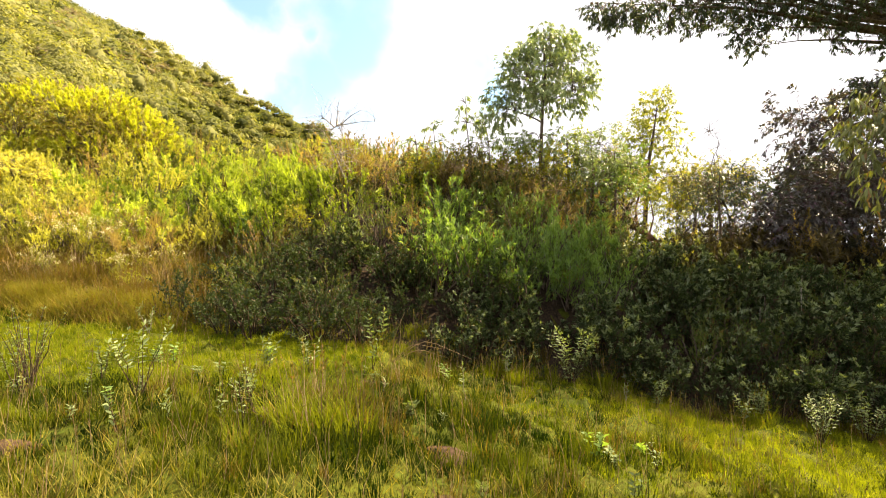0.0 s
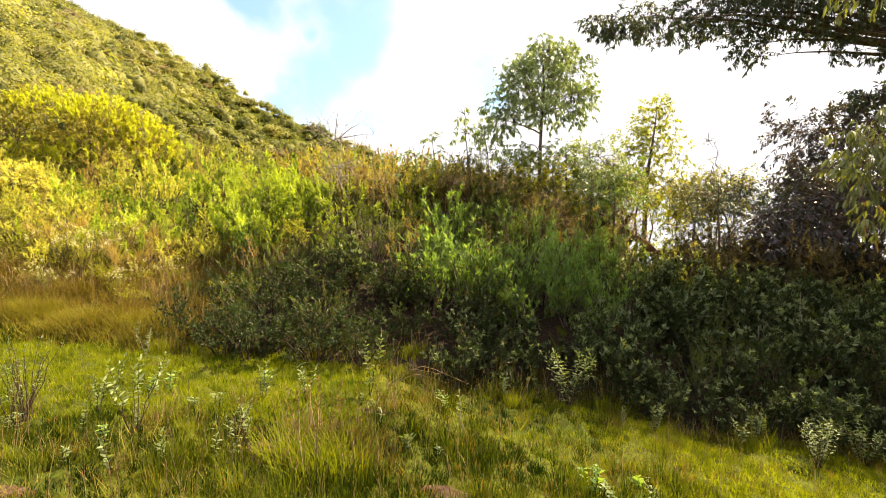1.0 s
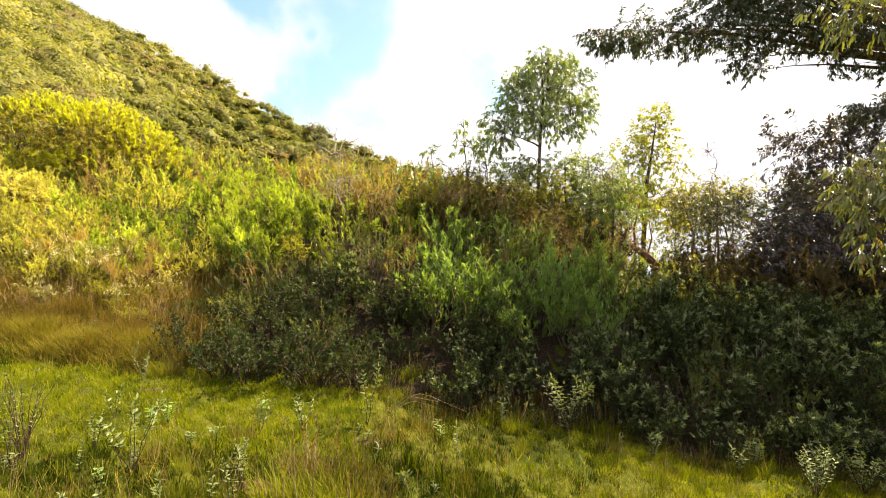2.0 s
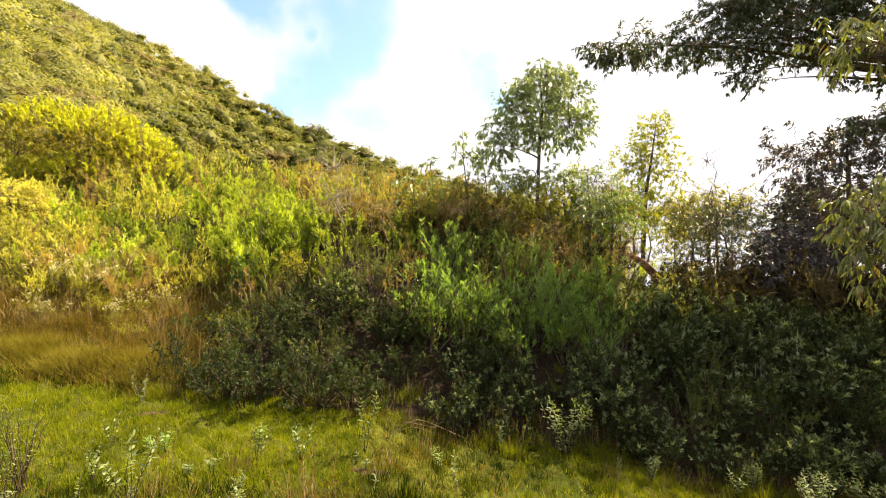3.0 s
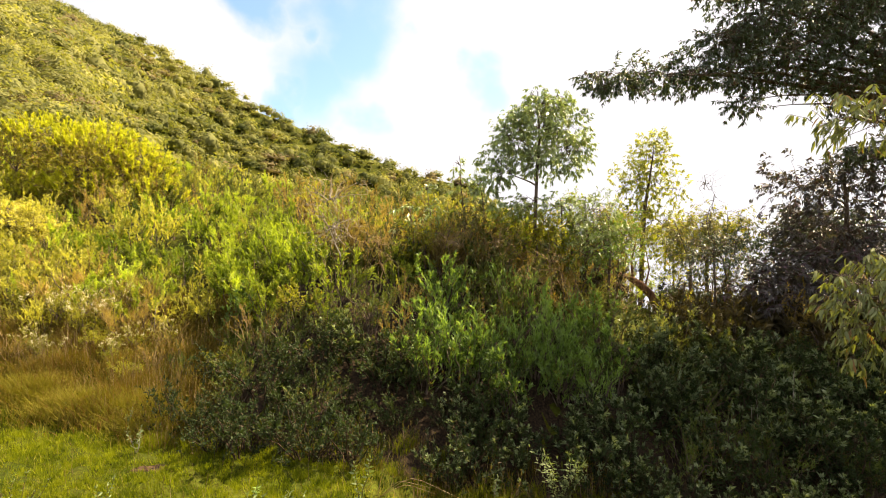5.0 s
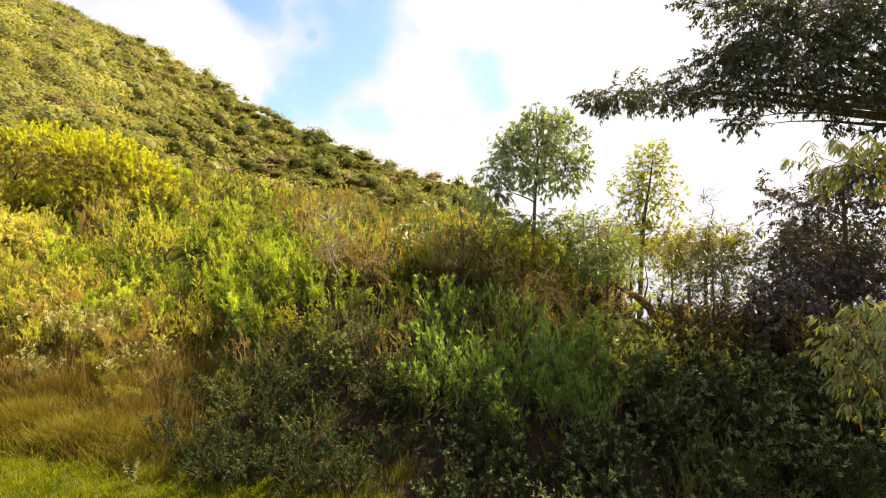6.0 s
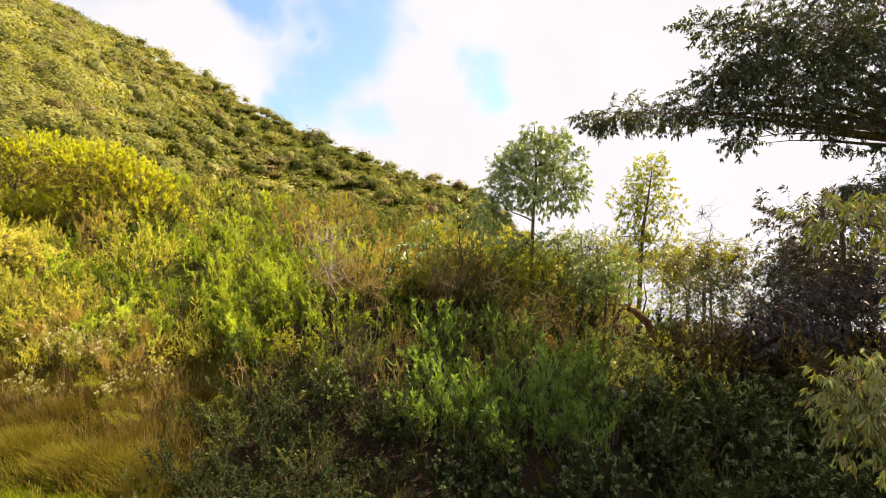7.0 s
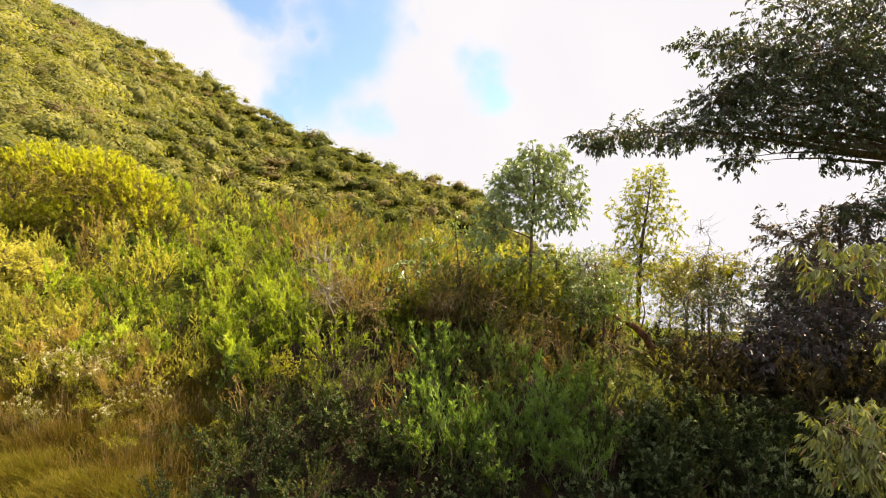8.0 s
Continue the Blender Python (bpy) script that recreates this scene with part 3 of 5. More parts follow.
for kind, sizes, mat, up in (("grey", (1.5, 1.0, 76, 15, 0.11, 0.046), FAR_GREY, 0.55), ("green", (1.5, 0.9, 76, 15, 0.15, 0.038), FAR_GREEN, 0.8),
                             ("lime", (1.7, 1.1, 84, 16, 0.10, 0.045), FAR_LIME, 0.5), ("rust", (1.7, 0.9, 84, 14, 0.09, 0.034), FAR_RUST, 0.75),
                             ("fern", (1.4, 0.8, 72, 15, 0.17, 0.036), FAR_LUSH, 0.95), ("lush", (1.5, 0.95, 80, 17, 0.13, 0.042), FAR_LUSH, 0.85),
                             ("dull", (1.4, 0.9, 76, 15, 0.11, 0.034), FAR_GREY, 0.85),
                             ("dark", (1.5, 1.0, 80, 14, 0.15, 0.05), FAR_SHADED, 0.5),
                             ("flower", (1.4, 0.9, 80, 14, 0.09, 0.04), FAR_LIME, 0.7), ("tall", (1.2, 0.7, 90, 8, 0.3, 0.018), FAR_RUST, 0.95)):
    FAR[kind] = [(shrub_pieces(*sizes, upright=up, spread=0.6, rough=True), mat) for k in range(3)]
far_pieces, far_mats, far_tones = {}, {}, {}


used = set()


def plant_far(growth, kind, x, y, scale):
    """Adds a coarse shrub to one of the joined growths."""
    (wood, blade, _), mat = FAR["grey" if kind in ("pale", "plain") else kind][int(rng.integers(3))]
    a, at = rng.random() * 6.283, np.array((x, y, grounded(x, y, 0.05)))
    turn = np.array([[math.cos(a), math.sin(a), 0], [-math.sin(a), math.cos(a), 0], [0, 0, 1]]) * scale
    tone = float(np.clip(rng.normal(0.56, 0.27), 0, 1))
    for (v, f), m in ((wood[0], BARK), (blade, mat)):
        far_tones.setdefault(growth, []).append(np.full(v.size // 3, tone))
        far_pieces.setdefault(growth, []).append((v.reshape(-1, 3) @ turn + at, f))
        far_mats.setdefault(growth, []).append(m)


def plant(kind, x, y, scale=1.0, sink=0.03, tall=1.0, near=False):
    if y > 14.6 and not near:
        plant_far("bank_scrub" if y < 21 else "slope_scrub", kind, x, y, scale)
        return None
    options = PROTOS[kind]
    ob = options[int(rng.integers(len(options)))]
    m = Matrix.LocRotScale((x, y, grounded(x, y, sink)), Euler((rng.normal() * 0.06, rng.normal() * 0.06, rng.random() * 6.283)), None)
    if ob.name not in used:
        used.add(ob.name)
        ob.scale = (scale, scale, scale * tall)
        ob.matrix_basis = m @ Matrix.Diagonal((scale, scale, scale * tall, 1))
        return ob
    c = copy_thing(ob, m)
    c.scale = (scale, scale, scale * tall)
    return c


def scatter(xs, ys, gap, choose, jitter=0.45):
    """Shrubs on a jittered grid; choose(x, y) gives (kind, scale) or None."""
    y = ys[0]
    row = 0
    while y < ys[1]:
        g = gap(y)
        x = xs[0](y) + (row % 2) * g / 2
        while x < xs[1](y):
            px, py = x + rng.normal() * g * jitter * 0.5, y + rng.normal() * g * jitter * 0.5
            c = None if snag_gap(px, py) and choose is not bank else choose(px, py)
            if c:
                plant(c[0], px, py, *c[1:])
            x += g
        y += g * 0.8
        row += 1


def front_line(x):
    """Where the bank's shrubs begin."""
    return np.interp(x, [-9, -5, -2, 1, 3, 6, 10], [12.6, 10.1, 9.6, 9.3, 9.3, 9.0, 9.0])


def snag_gap(x, y):
    """The open ground round the snag and before it."""
    return 14.9 < y < 23.0 and 0.335 < x / y < 0.435


def bank(x, y):
    f, u, r = y - front_line(x), x / y + rng.normal() * 0.04, rng.random()
    if snag_gap(x, y):
        return ("grey", rng.uniform(0.35, 0.5)) if r < 0.5 else None
    if f < 0 or (-1.3 < x < -0.25 and f < 0.55):     # a dark hollow in the bank's edge
        return None
    if x < -4.6 - 0.25 * (y - 10):
        if y < (14.7 if u < -0.56 else 13.6):          # brown rank growth, the slope's shade put into its colour
            return ("tall", rng.uniform(0.75, 1.1)) if r < 0.3 or y < 11.8 else ("rust", rng.uniform(0.45, 0.7)) if r < 0.5 else ("dull", rng.uniform(0.45, 0.7)) if r < 0.78 else ("lime", rng.uniform(0.35, 0.55)) if r < 0.9 else ("flower", 0.6)
        if y < 15.7:
            return ("flower", rng.uniform(0.6, 0.9)) if r < 0.35 else ("lime", rng.uniform(0.5, 0.75)) if r < 0.6 else ("tall", 1.0) if r < 0.8 else ("rust", 0.7)
        if u < -0.64:
            return ("lime", rng.uniform(0.75, 1.2)) if r < 0.55 else ("lush", rng.uniform(0.8, 1.1)) if r < 0.72 else ("rust", 1.0) if r < 0.82 else ("tall", 1.3) if r < 0.9 else ("flower", 1.0)
    if u < -0.2 and y > 13.4:                          # luminous fresh green
        return ("lush", rng.uniform(0.8, 1.2)) if r < 0.38 else ("fern", rng.uniform(0.8, 1.1)) if r < 0.48 else ("lime", rng.uniform(0.6, 0.9)) if r < 0.68 else ("green", rng.uniform(0.7, 1.0)) if r < 0.8 else ("dull", 0.9) if r < 0.93 else ("tall", 1.1)
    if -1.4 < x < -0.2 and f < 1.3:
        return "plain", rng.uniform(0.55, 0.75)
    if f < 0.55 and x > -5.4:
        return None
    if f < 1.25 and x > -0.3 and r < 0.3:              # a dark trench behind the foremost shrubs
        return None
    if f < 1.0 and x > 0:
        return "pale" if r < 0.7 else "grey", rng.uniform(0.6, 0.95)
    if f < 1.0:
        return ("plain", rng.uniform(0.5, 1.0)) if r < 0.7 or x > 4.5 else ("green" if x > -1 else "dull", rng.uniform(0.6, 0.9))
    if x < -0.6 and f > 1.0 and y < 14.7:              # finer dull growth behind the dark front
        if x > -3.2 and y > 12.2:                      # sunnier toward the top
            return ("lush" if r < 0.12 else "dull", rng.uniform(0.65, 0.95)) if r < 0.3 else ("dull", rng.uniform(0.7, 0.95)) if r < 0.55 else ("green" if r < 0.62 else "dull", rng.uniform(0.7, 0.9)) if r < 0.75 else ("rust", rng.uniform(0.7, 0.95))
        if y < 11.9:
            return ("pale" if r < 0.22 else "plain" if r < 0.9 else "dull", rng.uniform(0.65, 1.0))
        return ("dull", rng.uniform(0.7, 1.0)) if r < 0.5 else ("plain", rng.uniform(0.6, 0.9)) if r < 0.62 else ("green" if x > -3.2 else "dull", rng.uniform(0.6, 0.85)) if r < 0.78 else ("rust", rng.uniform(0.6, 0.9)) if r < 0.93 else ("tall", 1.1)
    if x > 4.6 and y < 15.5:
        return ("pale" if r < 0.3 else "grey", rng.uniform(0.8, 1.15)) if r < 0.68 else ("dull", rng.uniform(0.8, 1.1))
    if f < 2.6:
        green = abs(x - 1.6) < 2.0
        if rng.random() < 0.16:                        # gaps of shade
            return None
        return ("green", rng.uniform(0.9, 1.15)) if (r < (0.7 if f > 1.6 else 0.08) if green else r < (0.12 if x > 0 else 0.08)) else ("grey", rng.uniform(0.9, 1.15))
    if y < 14.6:
        if r < 0.36:
            return ("fern", rng.uniform(0.9, 1.2))
        return ("green", rng.uniform(0.9, 1.2)) if r < 0.72 else ("dull", rng.uniform(0.9, 1.2)) if r < 0.88 else ("rust", rng.uniform(0.8, 1.0))
    # dark kinds carry the shade of the trees on this side
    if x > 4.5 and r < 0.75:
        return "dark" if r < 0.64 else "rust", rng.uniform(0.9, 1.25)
    if x > 1.2:
        return ("green", rng.uniform(0.9, 1.25)) if r < 0.25 else ("grey", rng.uniform(1.0, 1.3)) if r < 0.55 else ("rust", rng.uniform(0.9, 1.2)) if r < 0.95 else ("lime", 0.9)
    return ("rust", rng.uniform(0.9, 1.25)) if r < 0.27 else ("grey", rng.uniform(0.8, 1.2)) if r < 0.5 else ("green", rng.uniform(0.8, 1.2)) if r < 0.65 else ("tall", 1.2) if r < 0.72 else ("lime", rng.uniform(0.7, 1.0)) if r < 0.86 else ("lush", rng.uniform(0.7, 0.9))


scatter((lambda y: -0.98 * y, lambda y: 0.62 * y + 4.0), (9.0, 20.5), lambda y: np.interp(y, [9, 12, 20], [0.84, 0.9, 1.1]), bank)
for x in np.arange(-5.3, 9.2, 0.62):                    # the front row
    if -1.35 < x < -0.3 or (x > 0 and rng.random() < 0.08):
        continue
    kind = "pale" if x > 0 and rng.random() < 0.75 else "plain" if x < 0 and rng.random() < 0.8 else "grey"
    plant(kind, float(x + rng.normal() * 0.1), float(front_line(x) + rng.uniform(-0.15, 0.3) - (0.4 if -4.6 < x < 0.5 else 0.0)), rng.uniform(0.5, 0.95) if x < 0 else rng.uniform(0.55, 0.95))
# the slope toward the hill, and the brow where the ground falls to the valley
def slope(x, y):
    """Yellow-green growth to the outside, fresh green in the middle, duller scrub toward the bank."""
    u, r = x / y + rng.normal() * 0.05, rng.random()
    size = rng.uniform(0.7, 1.6) * np.interp(y, [20, 46, 66], [1.0, 1.4, 1.6])
    if u < -0.6:
        kind = "lime" if r < 0.55 else "lush" if r < 0.72 else "flower" if r < 0.82 else "rust"
    elif u < -0.29 and y < 31:
        kind = "lush" if r < 0.38 else "lime" if r < 0.68 else "green" if r < 0.8 else "grey" if r < 0.92 else "rust"
    elif u < -0.29:
        kind = "grey" if r < 0.52 else "lush" if r < 0.72 else "lime" if r < 0.84 else "rust"
    else:
        kind = "lime" if r < 0.06 else "grey" if r < 0.6 else "rust" if r < 0.88 else "green"
    return kind, size


scatter((lambda y: -0.95 * y, lambda y: -0.05 * y), (21, 66), lambda y: np.interp(y, [20, 46, 66], [1.7, 2.9, 3.5]), slope)
scatter((lambda y: -0.05 * y, lambda y: 0.36 * y), (21, 34), lambda y: 1.6,
        lambda x, y: (("lime", "green", "grey", "rust")[int(rng.choice(4, p=[0.35, 0.3, 0.25, 0.1]))], rng.uniform(1.0, 1.5)))
# more of the shade-coloured scrub beneath the right-hand trees
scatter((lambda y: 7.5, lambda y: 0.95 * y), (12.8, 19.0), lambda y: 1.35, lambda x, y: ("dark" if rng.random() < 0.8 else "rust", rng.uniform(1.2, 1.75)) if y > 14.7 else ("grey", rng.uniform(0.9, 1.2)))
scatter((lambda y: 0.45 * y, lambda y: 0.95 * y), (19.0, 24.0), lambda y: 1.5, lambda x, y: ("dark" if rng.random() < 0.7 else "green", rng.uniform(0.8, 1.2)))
for x, y in ((3.0, 11.8), (3.6, 11.6), (2.9, 12.6), (-0.2, 12.1), (0.5, 12.0), (1.1, 12.2), (1.7, 12.0), (0.9, 11.7), (2.4, 12.1)):
    plant("fern", x, y, rng.uniform(0.95, 1.15))
for x, y in ((-10.2, 14.8), (-9.5, 15.0), (-10.9, 15.3), (-9.9, 15.6), (-11.6, 15.2)):
    plant("flower", x, y, rng.uniform(0.95, 1.2), near=True)
for x, y, size in ((-7.4, 20.0, 1.0), (-7.0, 20.2, 0.8), (-5.9, 18.4, 0.9)):          # tall lime plumes
    plant("lush", x, y, size, tall=1.45, near=True)
for options in PROTOS.values():
    for ob in options if options is not PROTOS["pale"] and options is not PROTOS["plain"] else ():
        if ob.name not in used:
            for o in (*ob.children_recursive, ob):
                bpy.data.objects.remove(o)
for growth, words in (("bank_scrub", "tangled green and brown scrub over the top of the bank"), ("slope_scrub", "sunlit yellow-green scrub on the slope below the hill")):
    me = mesh_of(growth, far_pieces[growth], far_mats[growth])
    me.attributes.new("tone", "FLOAT", "POINT").data.foreach_set("value", np.concatenate(far_tones[growth]).astype(np.float32))
    tagged(new(growth, me), words, "scrub", kind="stuff")


# ---- trees ----
rng = np.random.default_rng(21)


def tree(name, label, base, crown, trunk, limbs, twigs, per, leaf, wide, material, bark=BARK, droop=0.5, spread=0.9, twig_len=0.5, fine=False, fork=0.45, flat=0.0, curl=0.2, category="tree", sag=0.05, plain=False, arm_most=9.0):
    """A tree: a tapered trunk through the points of trunk (x, y, z, radius), limbs into the crown's
    ellipsoids (x, y, z, rx, ry, rz, share) and leafy twigs along them."""
    root = thing(name, label, category, at=Matrix.Translation(base))
    base = np.array(base)
    t = np.array(trunk, float)
    line = t[None, :, :3] - base
    bole = bows(line[:, 0], line[:, -1], 0, 9, 0.008)
    for i in range(3):
        bole[0, :, i] = np.interp(np.linspace(0, 1, 9), np.linspace(0, 1, len(t)), line[0, :, i]) + rng.normal(size=9) * 0.02 * (np.arange(9) > 0)
    rad = np.interp(np.linspace(0, 1, 9), np.linspace(0, 1, len(t)), t[:, 3])[None]
    wood = [tubes(bole, rad, 9)]
    c = np.array(crown, float)
    share = c[:, 6] / c[:, 6].sum()

    def inside(n, reach=1.0):
        i = rng.choice(len(c), n, p=share)
        d = unit(rng.normal(size=(n, 3))) * rng.random((n, 1)) ** (1 / 2.2)
        return c[i, :3] - base + d * c[i, 3:6] * reach
    # a main limb into each part of the crown, lesser limbs off the main ones
    heart = c[:, :3] - base
    reach = np.linalg.norm(heart[:, :2] - bole[0, 4, :2], axis=1)
    high = np.clip((heart[:, 2] - 0.45 * reach - bole[0, 0, 2]) / (bole[0, -1, 2] - bole[0, 0, 2]), fork, 0.93)
    start = along(np.repeat(bole, len(c), 0), high[:, None])[0][:, 0]
    main = bows(start, heart, sag * np.linalg.norm(heart - start, axis=1), 7, 0.016, True)
    joints = np.concatenate([along(main, np.tile(np.linspace(0.25, 0.99, 12), (len(c), 1)))[0].reshape(-1, 3), bole[0, 5:]])
    ends = inside(max(limbs - len(c), 4), 0.9)
    root_at = joints[np.argmin(np.linalg.norm(ends[:, None] - joints[None], axis=2) + rng.random((len(ends), len(joints))) * 0.6 * np.mean(c[:, 3]), axis=1)]
    less = bows(root_at, ends, 0.04, 7, 0.02, True)
    limb = np.concatenate([main, less])
    limbs = len(limb)
    r0 = np.clip(np.linalg.norm(limb[:, -1] - limb[:, 0], axis=1) * 0.018, 0.012, rad.max() * 0.42)
    wood.append(tubes(limb, r0[:, None] * np.linspace(1, 0.0, 7)[None] ** 1.4 + 0.006, 6))
    # branches from limbs to points of the crown, each the nearest of a few
    goal = inside(twigs)
    all_pts = limb[:, 2:].reshape(-1, 3)
    all_pts = np.concatenate([all_pts, bole[0, 5:]])
    near = np.empty((twigs, 3))
    for a in range(0, twigs, 400):
        dd = np.linalg.norm(goal[a:a + 400, None] - all_pts[None], axis=2)
        near[a:a + 400] = all_pts[np.argmin(dd, 1)]
    gap = np.linalg.norm(goal - near, axis=1, keepdims=True)
    goal = near + (goal - near) * np.minimum(1, arm_most * rng.uniform(0.6, 1.0, gap.shape) / np.maximum(gap, 1e-6))
    arm = bows(near, goal, 0.03, 4, 0.05)
    wood.append(tubes(arm, np.linspace(0.012, 0.005, 4)[None] * np.ones((twigs, 1)) * np.clip(twig_len * 1.4, 0.5, 1.6), 3))
    way = unit(unit(goal - near) + rng.normal(size=(twigs, 3)) * 0.45 + (0, 0, -flat)) * (1, 1, 1 - flat)
    spray = bows(goal, goal + way * twig_len * rng.uniform(0.6, 1.3, (twigs, 1)), 0.04 * twig_len, 4, 0.06)
    wood.append(tubes(spray, np.linspace(0.005, 0.002, 4)[None] * np.ones((twigs, 1)), 3))
    part("trunk", wood[:1], bark, root)
    v, f = wood[1]
    for i in range(limbs):
        part("limb", [(v[i * 42:(i + 1) * 42], f[:36])], bark, root)
    part("twig_growth", wood[2:], bark, root, kind="stuff")
    part("crown", [leafy(spray, per, 0.0, leaf, wide, spread, droop, fine, curl, plain)], material, root)
    return root


tree("young_tree", "slender young tree with drooping narrow green leaves", (3.3, 17.4, grounded(3.3, 17.4, 0.1)),
     [(3.65, 17.4, 7.9, 1.5, 1.3, 1.05, 7), (3.75, 17.4, 8.7, 1.05, 0.9, 0.4, 2.6), (2.0, 17.3, 6.45, 0.6, 0.7, 0.75, 2.0), (2.5, 17.3, 7.5, 0.65, 0.8, 0.75, 2.0), (4.75, 17.4, 7.1, 0.5, 0.8, 0.85, 2.0), (3.5, 17.3, 6.75, 1.4, 1.1, 0.6, 2.6), (3.2, 17.2, 5.2, 1.5, 0.9, 0.5, 1.6), (3.25, 17.4, 9.15, 0.12, 0.15, 0.2, 0.12)],
     [(3.3, 17.4, grounded(3.3, 17.4, 0.1), 0.075), (3.35, 17.4, 5.0, 0.06), (3.5, 17.4, 7.0, 0.05), (3.45, 17.4, 9.2, 0.015)],
     50, 950, 14, 0.155, 0.046, TREE_LEAF, droop=0.95, twig_len=0.3, fine=True, fork=0.45)
tree("young_tree", "thin sunlit young tree with yellow-green leaves", (10.4, 26.3, grounded(10.4, 26.3, 0.1)),
     [(11.1, 26.3, 8.7, 1.0, 1.0, 1.2, 4), (10.2, 26.3, 7.2, 1.3, 1.2, 1.0, 3), (11.6, 26.3, 6.9, 1.5, 1.2, 0.9, 2), (10.4, 26.2, 5.4, 1.9, 1.2, 1.0, 5), (12.2, 26.2, 4.4, 1.9, 1.2, 1.0, 4)],
     [(10.4, 26.3, grounded(10.4, 26.3, 0.1), 0.12), (10.6, 26.3, 5.5, 0.10), (10.9, 26.3, 7.5, 0.06), (11.15, 26.3, 9.2, 0.015)],
     34, 560, 18, 0.165, 0.055, SUNNY_LEAF, droop=0.6, twig_len=0.5, fine=True, fork=0.3)
tree("small_tree", "open small tree with thin olive-yellow leaves against the sky", (11.8, 22.2, grounded(11.8, 22.2, 0.1)),
     [(11.6, 22.2, 4.4, 1.6, 1.2, 1.2, 4), (12.8, 22.2, 4.6, 1.3, 1.2, 1.1, 3), (10.9, 22.2, 3.3, 1.2, 1.0, 1.0, 2), (12.4, 22.0, 2.4, 2.0, 1.0, 0.8, 2), (10.4, 22.2, 4.2, 0.9, 0.9, 0.9, 2)],
     [(11.8, 22.2, grounded(11.8, 22.2, 0.1), 0.10), (11.7, 22.2, 3.0, 0.08), (11.9, 22.2, 5.2, 0.02)],
     46, 520, 9, 0.17, 0.055, LIME_LEAF, droop=0.6, twig_len=0.45, fork=0.08)
for x, y, top, wide_, mat, words in ((4.9, 16.8, 5.5, 1.2, TREE_LEAF, "pale green"), (6.2, 19.4, 5.4, 1.1, LIME_LEAF, "sunlit yellow-green"), (0.9, 17.2, 5.2, 1.0, OLIVE_LEAF, "olive green"), (3.2, 16.5, 4.9, 1.0, LIME_LEAF, "sunlit yellow-green"), (5.6, 16.6, 4.8, 1.3, GREEN_LEAF, "green"), (5.7, 18.6, 5.0, 1.2, BACKLIT_DARK_LEAF, "dark green"), (7.4, 21.0, 5.2, 1.0, LIME_LEAF, "sunlit yellow-green"),
                                    (1.6, 17.6, 4.7, 0.9, BROWN_LEAF, "half-dry brownish"), (9.6, 17.6, 4.4, 1.4, BACKLIT_DARK_LEAF, "dark green"), (-0.4, 16.4, 4.6, 1.1, LIME_LEAF, "yellow-green")):
    g = grounded(x, y, 0.1)
    tree("tall_shrub", words + " tall shrub rising out of the bank", (x, y, g),
         [(x, y, top - 0.9, wide_, 1.0, 0.9, 3), (x - 0.4, y, (g + top) / 2, wide_, 1.0, 0.8, 2), (x + 0.3, y, top - 0.4, wide_ * 0.5, 0.6, 0.5, 1)],
         [(x, y, g, 0.05), (x + 0.05, y, (g + top) / 2, 0.04), (x, y, top, 0.012)],
         12, 210, 13, 0.15, 0.04, mat, droop=0.25, twig_len=0.4, fork=0.1, category="shrub")
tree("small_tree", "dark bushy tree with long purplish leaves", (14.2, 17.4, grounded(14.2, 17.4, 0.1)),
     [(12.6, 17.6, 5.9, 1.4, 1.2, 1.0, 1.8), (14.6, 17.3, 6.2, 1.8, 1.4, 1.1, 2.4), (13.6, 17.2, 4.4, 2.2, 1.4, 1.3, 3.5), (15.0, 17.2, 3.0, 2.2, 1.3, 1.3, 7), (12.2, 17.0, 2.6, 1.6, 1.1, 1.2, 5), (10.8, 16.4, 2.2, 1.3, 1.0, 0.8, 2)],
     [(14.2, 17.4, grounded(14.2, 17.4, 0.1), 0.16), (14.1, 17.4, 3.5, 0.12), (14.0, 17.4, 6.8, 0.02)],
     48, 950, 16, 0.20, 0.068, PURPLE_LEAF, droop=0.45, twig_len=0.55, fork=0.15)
# a tree added behind the purplish one to throw shade over the scrub
tree("small_tree", "dense dark tree added to shade the edge of the scrub", (15.6, 20.6, grounded(15.6, 20.6, 0.1)),
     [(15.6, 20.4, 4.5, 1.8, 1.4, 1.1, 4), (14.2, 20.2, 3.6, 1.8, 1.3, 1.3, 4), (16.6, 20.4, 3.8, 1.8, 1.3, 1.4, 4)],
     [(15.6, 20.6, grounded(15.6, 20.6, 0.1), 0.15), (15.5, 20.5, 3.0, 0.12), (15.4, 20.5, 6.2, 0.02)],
     30, 700, 15, 0.2, 0.07, BACKLIT_DARK_LEAF, droop=0.5, twig_len=0.55, fork=0.15)
